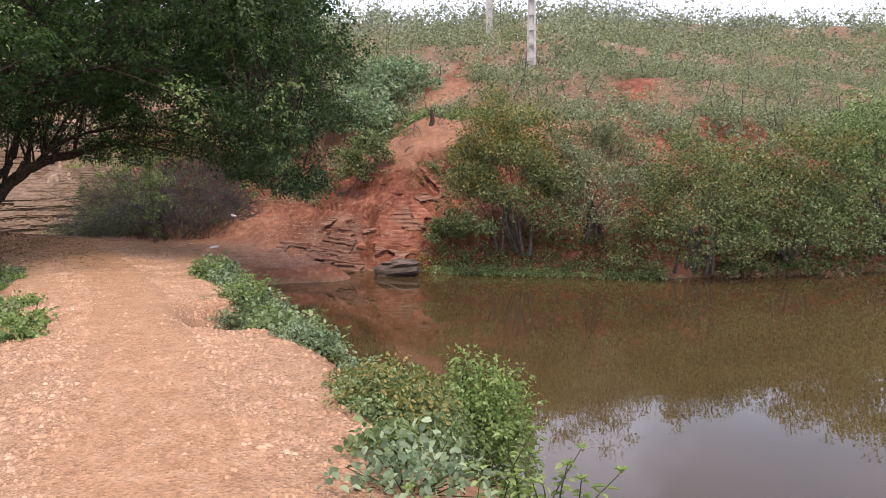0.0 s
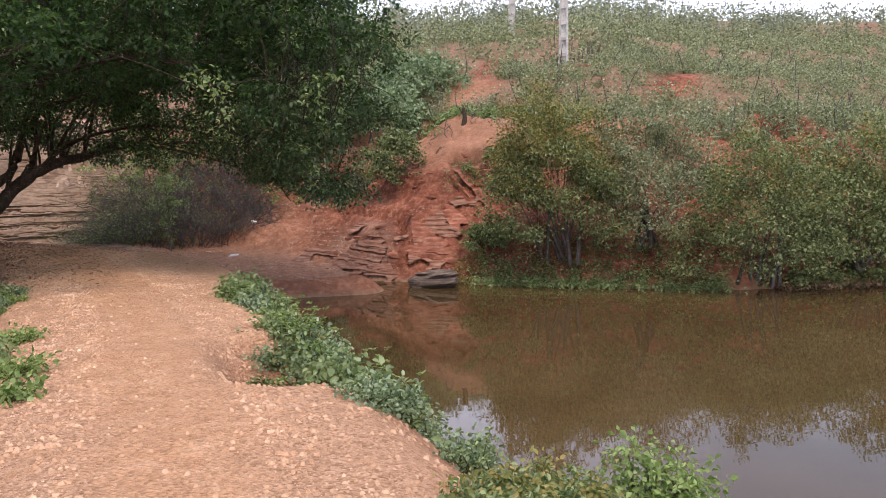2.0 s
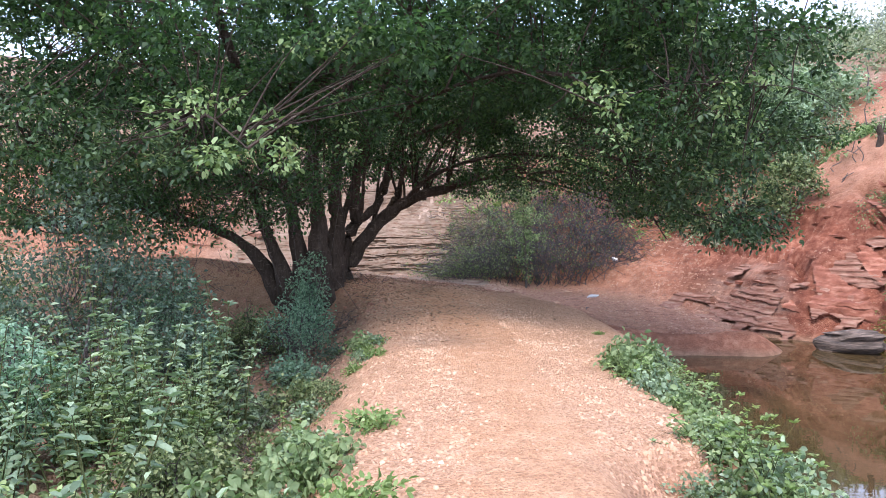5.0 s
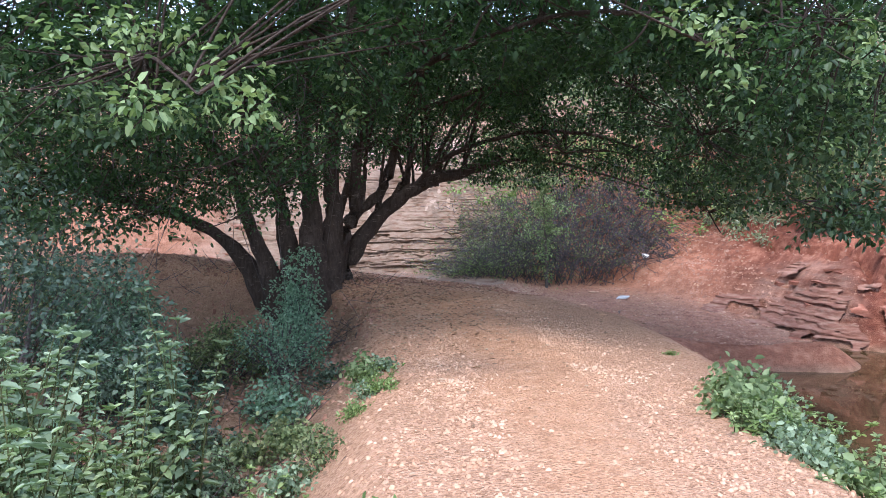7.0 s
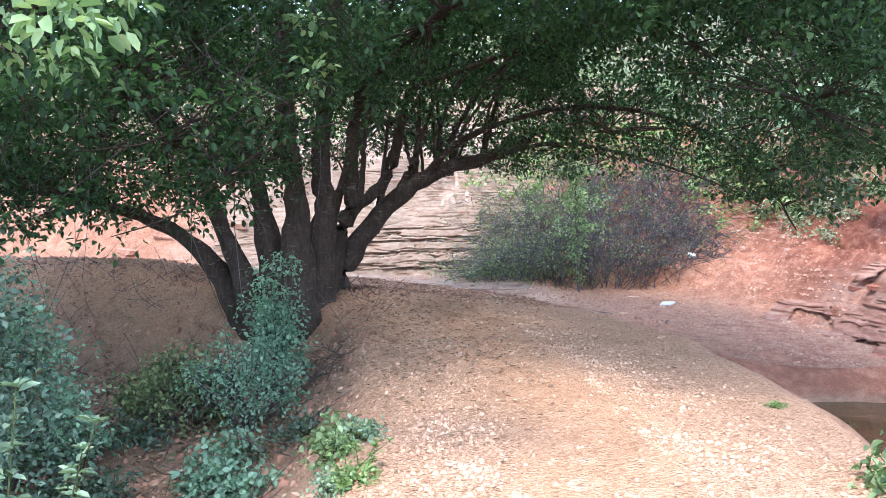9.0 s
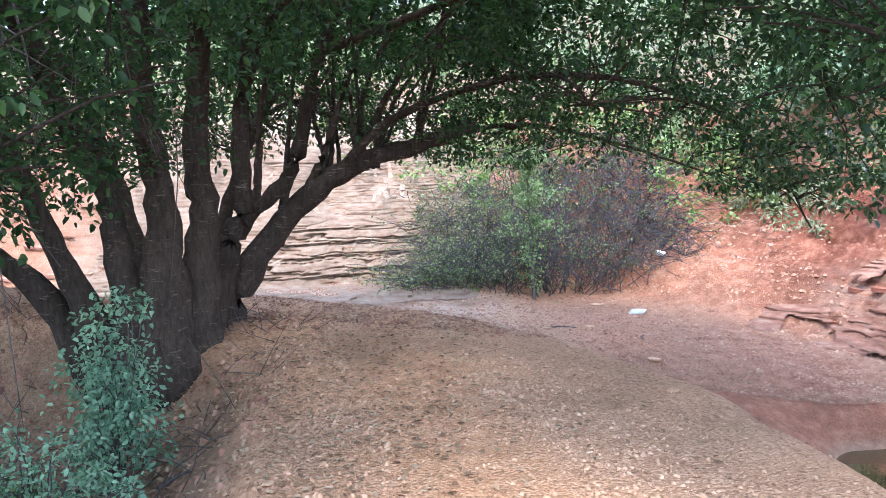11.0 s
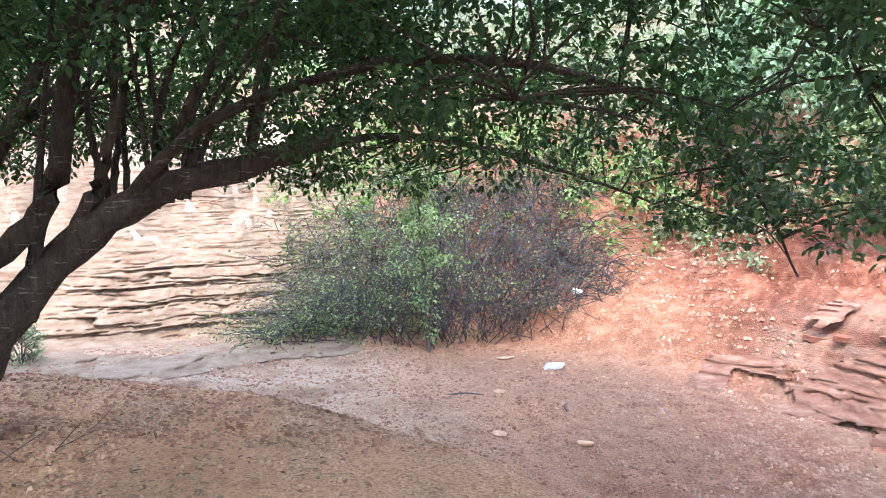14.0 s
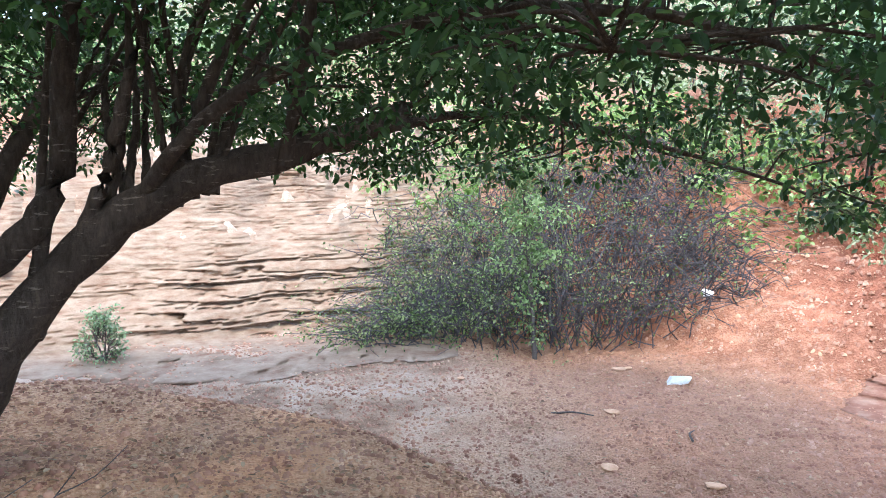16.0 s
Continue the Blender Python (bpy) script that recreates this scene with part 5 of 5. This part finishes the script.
def dry_brush():
    n = 1000
    x, y = np.concatenate([rng.uniform(-8.0, -1.9, 720), rng.uniform(-2.8, -1.6, 280)]), np.concatenate([rng.uniform(13.5, 22.0, 720), rng.uniform(7.5, 13.0, 280)])
    z = ground(x, y)
    bits = []
    for k in range(n):
        turn, ln = rng.uniform(0, 6.28), rng.uniform(0.15, 0.6)
        p = np.array([x[k], y[k], z[k] + 0.01])
        e = p + [ln * math.cos(turn), ln * math.sin(turn), rng.uniform(0.05, 1.0) * ln]
        e[2] = max(e[2], ground_at(e[0], e[1]) + 0.01)
        bits.append(tube(curve([p, (p + e) / 2 + rng.normal(0, 0.03, 3), e], 4), [0.006, 0.003], 3))
    tagged(part("dry_brush", mesh("dry_brush", *joined(bits)), TWIG), "dry grey twigs and dead weeds under the tree", "twigs", kind="stuff")
    m = 2400
    x, y = rng.uniform(-8.5, -2.4, m), rng.uniform(16.8, 22.4, m)
    z = ground(x, y)
    ln = rng.uniform(0.04, 0.09, m)
    v, f = leaves(np.stack([x, y, z + 0.012], -1), sphere_dirs(m) * [1, 1, 0.3], unit(sphere_dirs(m) * 0.5 + [0, 0, 1]), ln, ln * 0.5, True, 0.1)
    tagged(part("mound_leaf_litter", mesh("mound_leaf_litter", v, f), LEAF_DEAD), "dry brown leaves on the mound", "leaf litter", kind="stuff")


dry_brush()
for x, y, ln, turn in ((-0.9, 25.2, 0.55, 10), (1.7, 26.7, 0.5, -15), (0.3, 24.6, 0.4, 30), (-2.2, 18.6, 0.5, 60), (2.9, 26.0, 0.35, 75)):
    c_ = curve([(-ln / 2, 0, 0.01), (0, 0.03, 0.03), (ln / 2, -0.02, 0.015)], 6)
    ob = part("fallen_stick", mesh("fallen_stick", *tube(c_, [0.014, 0.011, 0.006], 6, 0.3), True), TWIG)
    ob.matrix_basis = pose(x, y, ground_at(x, y), 0, 0, turn)
    tagged(ob, "short dry grey stick lying on the ground", "stick", "fallen sticks")


# ---- the hillside beyond ----
def scrub(name, label, n, d0, d1, xr, radius, per, leaf, mat, seed, bare):
    """Bushes past counting, between two distances up the slope from its foot."""
    r = np.random.default_rng(seed)
    x = r.uniform(*xr, n)
    d = r.uniform(d0, d1, n)
    y = np.interp(x, FOOT[:, 0], FOOT[:, 1]) + d * 1.08
    keep = bare(x, y, r)
    x, y = x[keep], y[keep]
    z = ground(x, y)
    s = radius * r.uniform(0.65, 1.25, len(x)) ** 2
    rep = 7
    c = np.repeat(np.stack([x, y, z], -1), rep, 0)
    q = unit(r.normal(size=(len(c), 3)))
    q[:, 2] = np.abs(q[:, 2]) * 1.1
    c = c + q * np.repeat(s, rep)[:, None] * r.uniform(0.3, 1.0, (len(c), 1))
    v, f = clumps(c, np.repeat(s, rep) * 0.42, per, leaf, False, 0.35, 0.55)
    tagged(part(name, mesh(name, v, f), mat), label, "scrub", kind="stuff")
    st = []
    for k in range(0, len(x), 5):
        p = np.array([x[k], y[k], z[k] - 0.1])
        e = p + [r.normal(0, 0.3), r.normal(0, 0.3), s[k] * 1.35]
        st.append(tube(curve([p, (p + e) / 2 + r.normal(0, 0.1, 3), e], 3), [0.03, 0.012], 3))
    tagged(part(name + "_stems", mesh(name + "_stems", *joined(st)), TWIG), "bare grey stems among the scrub", "scrub", kind="stuff")


def off_trail(x, y, r):
    """Leaves the eroded red gully and its trail bare."""
    gully, = line_near(x, y, np.array([(8.3, 23.6), (9.6, 25.8), (10.6, 27.6)]))
    bare = (gully < 2.3) | (bare_red(x, y) > 0.4)
    return ~bare & (grain(x, y, 4.0, 2, 71) < 0.2)


scrub("slope_scrub", "low grey-green scrub on the lower hillside", 1500, 4.4, 19, (5, 50), 0.72, 17, 0.105, LEAF_SCRUB, 11, off_trail)
scrub("bank_scrub", "grey-green scrub above the pond shrubs", 300, 2.6, 7.5, (12.5, 32), 0.55, 11, 0.11, LEAF_SCRUB, 16, off_trail)
scrub("hill_scrub", "dense grey-green thorn scrub on the hillside", 1150, 15, 42, (-14, 80), 1.4, 18, 0.19, LEAF_SCRUB, 12, off_trail)
scrub("ridge_scrub", "scrub and small trees along the ridge, distance haze painted into their colour", 950, 38, 75, (-30, 115), 2.5, 13, 0.36, LEAF_HAZED, 13, off_trail)
scrub("west_scrub", "scrub above the rock face", 260, 4.5, 18, (-20, 6), 0.8, 12, 0.16, LEAF_HERB, 14, off_trail)
scrub("west_hollow_scrub", "green scrub beyond the hollow", 200, -17, -9, (-28, -9), 1.0, 14, 0.12, LEAF_GREY, 15, lambda x, y, r: y > 0)


def pole(x, y, h, w, label):
    """A concrete power pole: two flanges joined by a web with open panels."""
    z = ground_at(x, y) - 0.3
    ob = thing("power_pole", (x, y, z), label, "pole")

    def bar(x0, x1, y0, y1, z0, z1, top):
        bm = bmesh.new()
        k = [(x0, y0, z0, 1), (x1, y0, z0, 1), (x1, y1, z0, 1), (x0, y1, z0, 1), (x0, y0, z1, top), (x1, y0, z1, top), (x1, y1, z1, top), (x0, y1, z1, top)]
        v = [bm.verts.new((a_ * s, b_ * s, c_)) for a_, b_, c_, s in k]
        for f in ((0, 3, 2, 1), (4, 5, 6, 7), (0, 1, 5, 4), (1, 2, 6, 5), (2, 3, 7, 6), (3, 0, 4, 7)):
            bm.faces.new([v[i] for i in f])
        return bm

    t = 0.62
    part("flange", bar(-w / 2, -w * 0.28, -w * 0.35, w * 0.35, 0, h, t), CONCRETE, ob)
    part("flange", bar(w * 0.28, w / 2, -w * 0.35, w * 0.35, 0, h, t), CONCRETE, ob)
    web = part("web", bar(-w * 0.28, w * 0.28, -w * 0.1, w * 0.1, 0, h, t), CONCRETE, ob)
    n = int(h / 0.7)
    for k in range(n):
        s = 1 - (1 - t) * k / n
        part("tie", bar(-w * 0.28 * s, w * 0.28 * s, -w * 0.3 * s, w * 0.3 * s, k * 0.7, k * 0.7 + 0.14, 1.0), CONCRETE, web)
    ob.rotation_euler = (0, 0, radians(-28))
    return ob


pole(18.8, 34.7, 9.5, 0.44, "tall grey weathered concrete power pole on the hillside")
pole(26.1, 55.0, 10.0, 0.5, "grey concrete power pole near the ridge")


def stump():
    x, y = 11.2, 28.1
    ob = thing("tree_stump", (x, y, ground_at(x, y) - 0.1), "short dark dead stump on the red bank's edge", "stump")
    part("trunk", mesh("trunk", *tube(curve([(0, 0, 0), (0.02, 0, 0.3), (-0.02, 0.02, 0.62)], 6), [0.11, 0.08, 0.06], 8, 0.3), True), BARK, ob)
    for k in range(3):
        part("spike", mesh("spike", *tube(curve([(0, 0, 0.3), (0.1 * (k - 1), 0.03, 0.5), (0.16 * (k - 1), 0.05, 0.62 + 0.1 * k)], 4), [0.03, 0.01], 5)), BARK, ob)


stump()
creeper("grass", [(9.4, 30.6), (11.2, 29.9), (13.0, 29.0), (15.0, 27.6)], 0.55, 420, 0.11, LEAF_HERB, "low green grassy growth on the bench above the red bank", 0.22)


def dead_stalks(cx, cy, n, h, spread, label):
    ob = thing("dead_stalks", (cx, cy, ground_at(cx, cy)), label, "stalks")
    o = np.array(ob.location)
    for _ in range(n):
        x, y = cx + rng.normal(0, spread), cy + rng.normal(0, spread * 0.5)
        hh = h * rng.uniform(0.5, 1)
        p = np.array([x, y, ground_at(x, y) - 0.05]) - o
        part("stalk", mesh("stalk", *tube(curve([p, p + [rng.normal(0, 0.08), 0, hh * 0.5], p + [rng.normal(0, 0.2), 0, hh]], 5), [0.03 * h, 0.012], 5), True), TWIG, ob)


dead_stalks(11.0, 28.0, 14, 0.5, 0.9, "short dark dead stalks on the red bank's edge")
dead_stalks(21.6, 37.3, 22, 1.1, 1.3, "pale upright dry stalks on the hillside")
dead_stalks(14.2, 38.5, 9, 1.6, 1.2, "bare pale branches at the top of the gully")
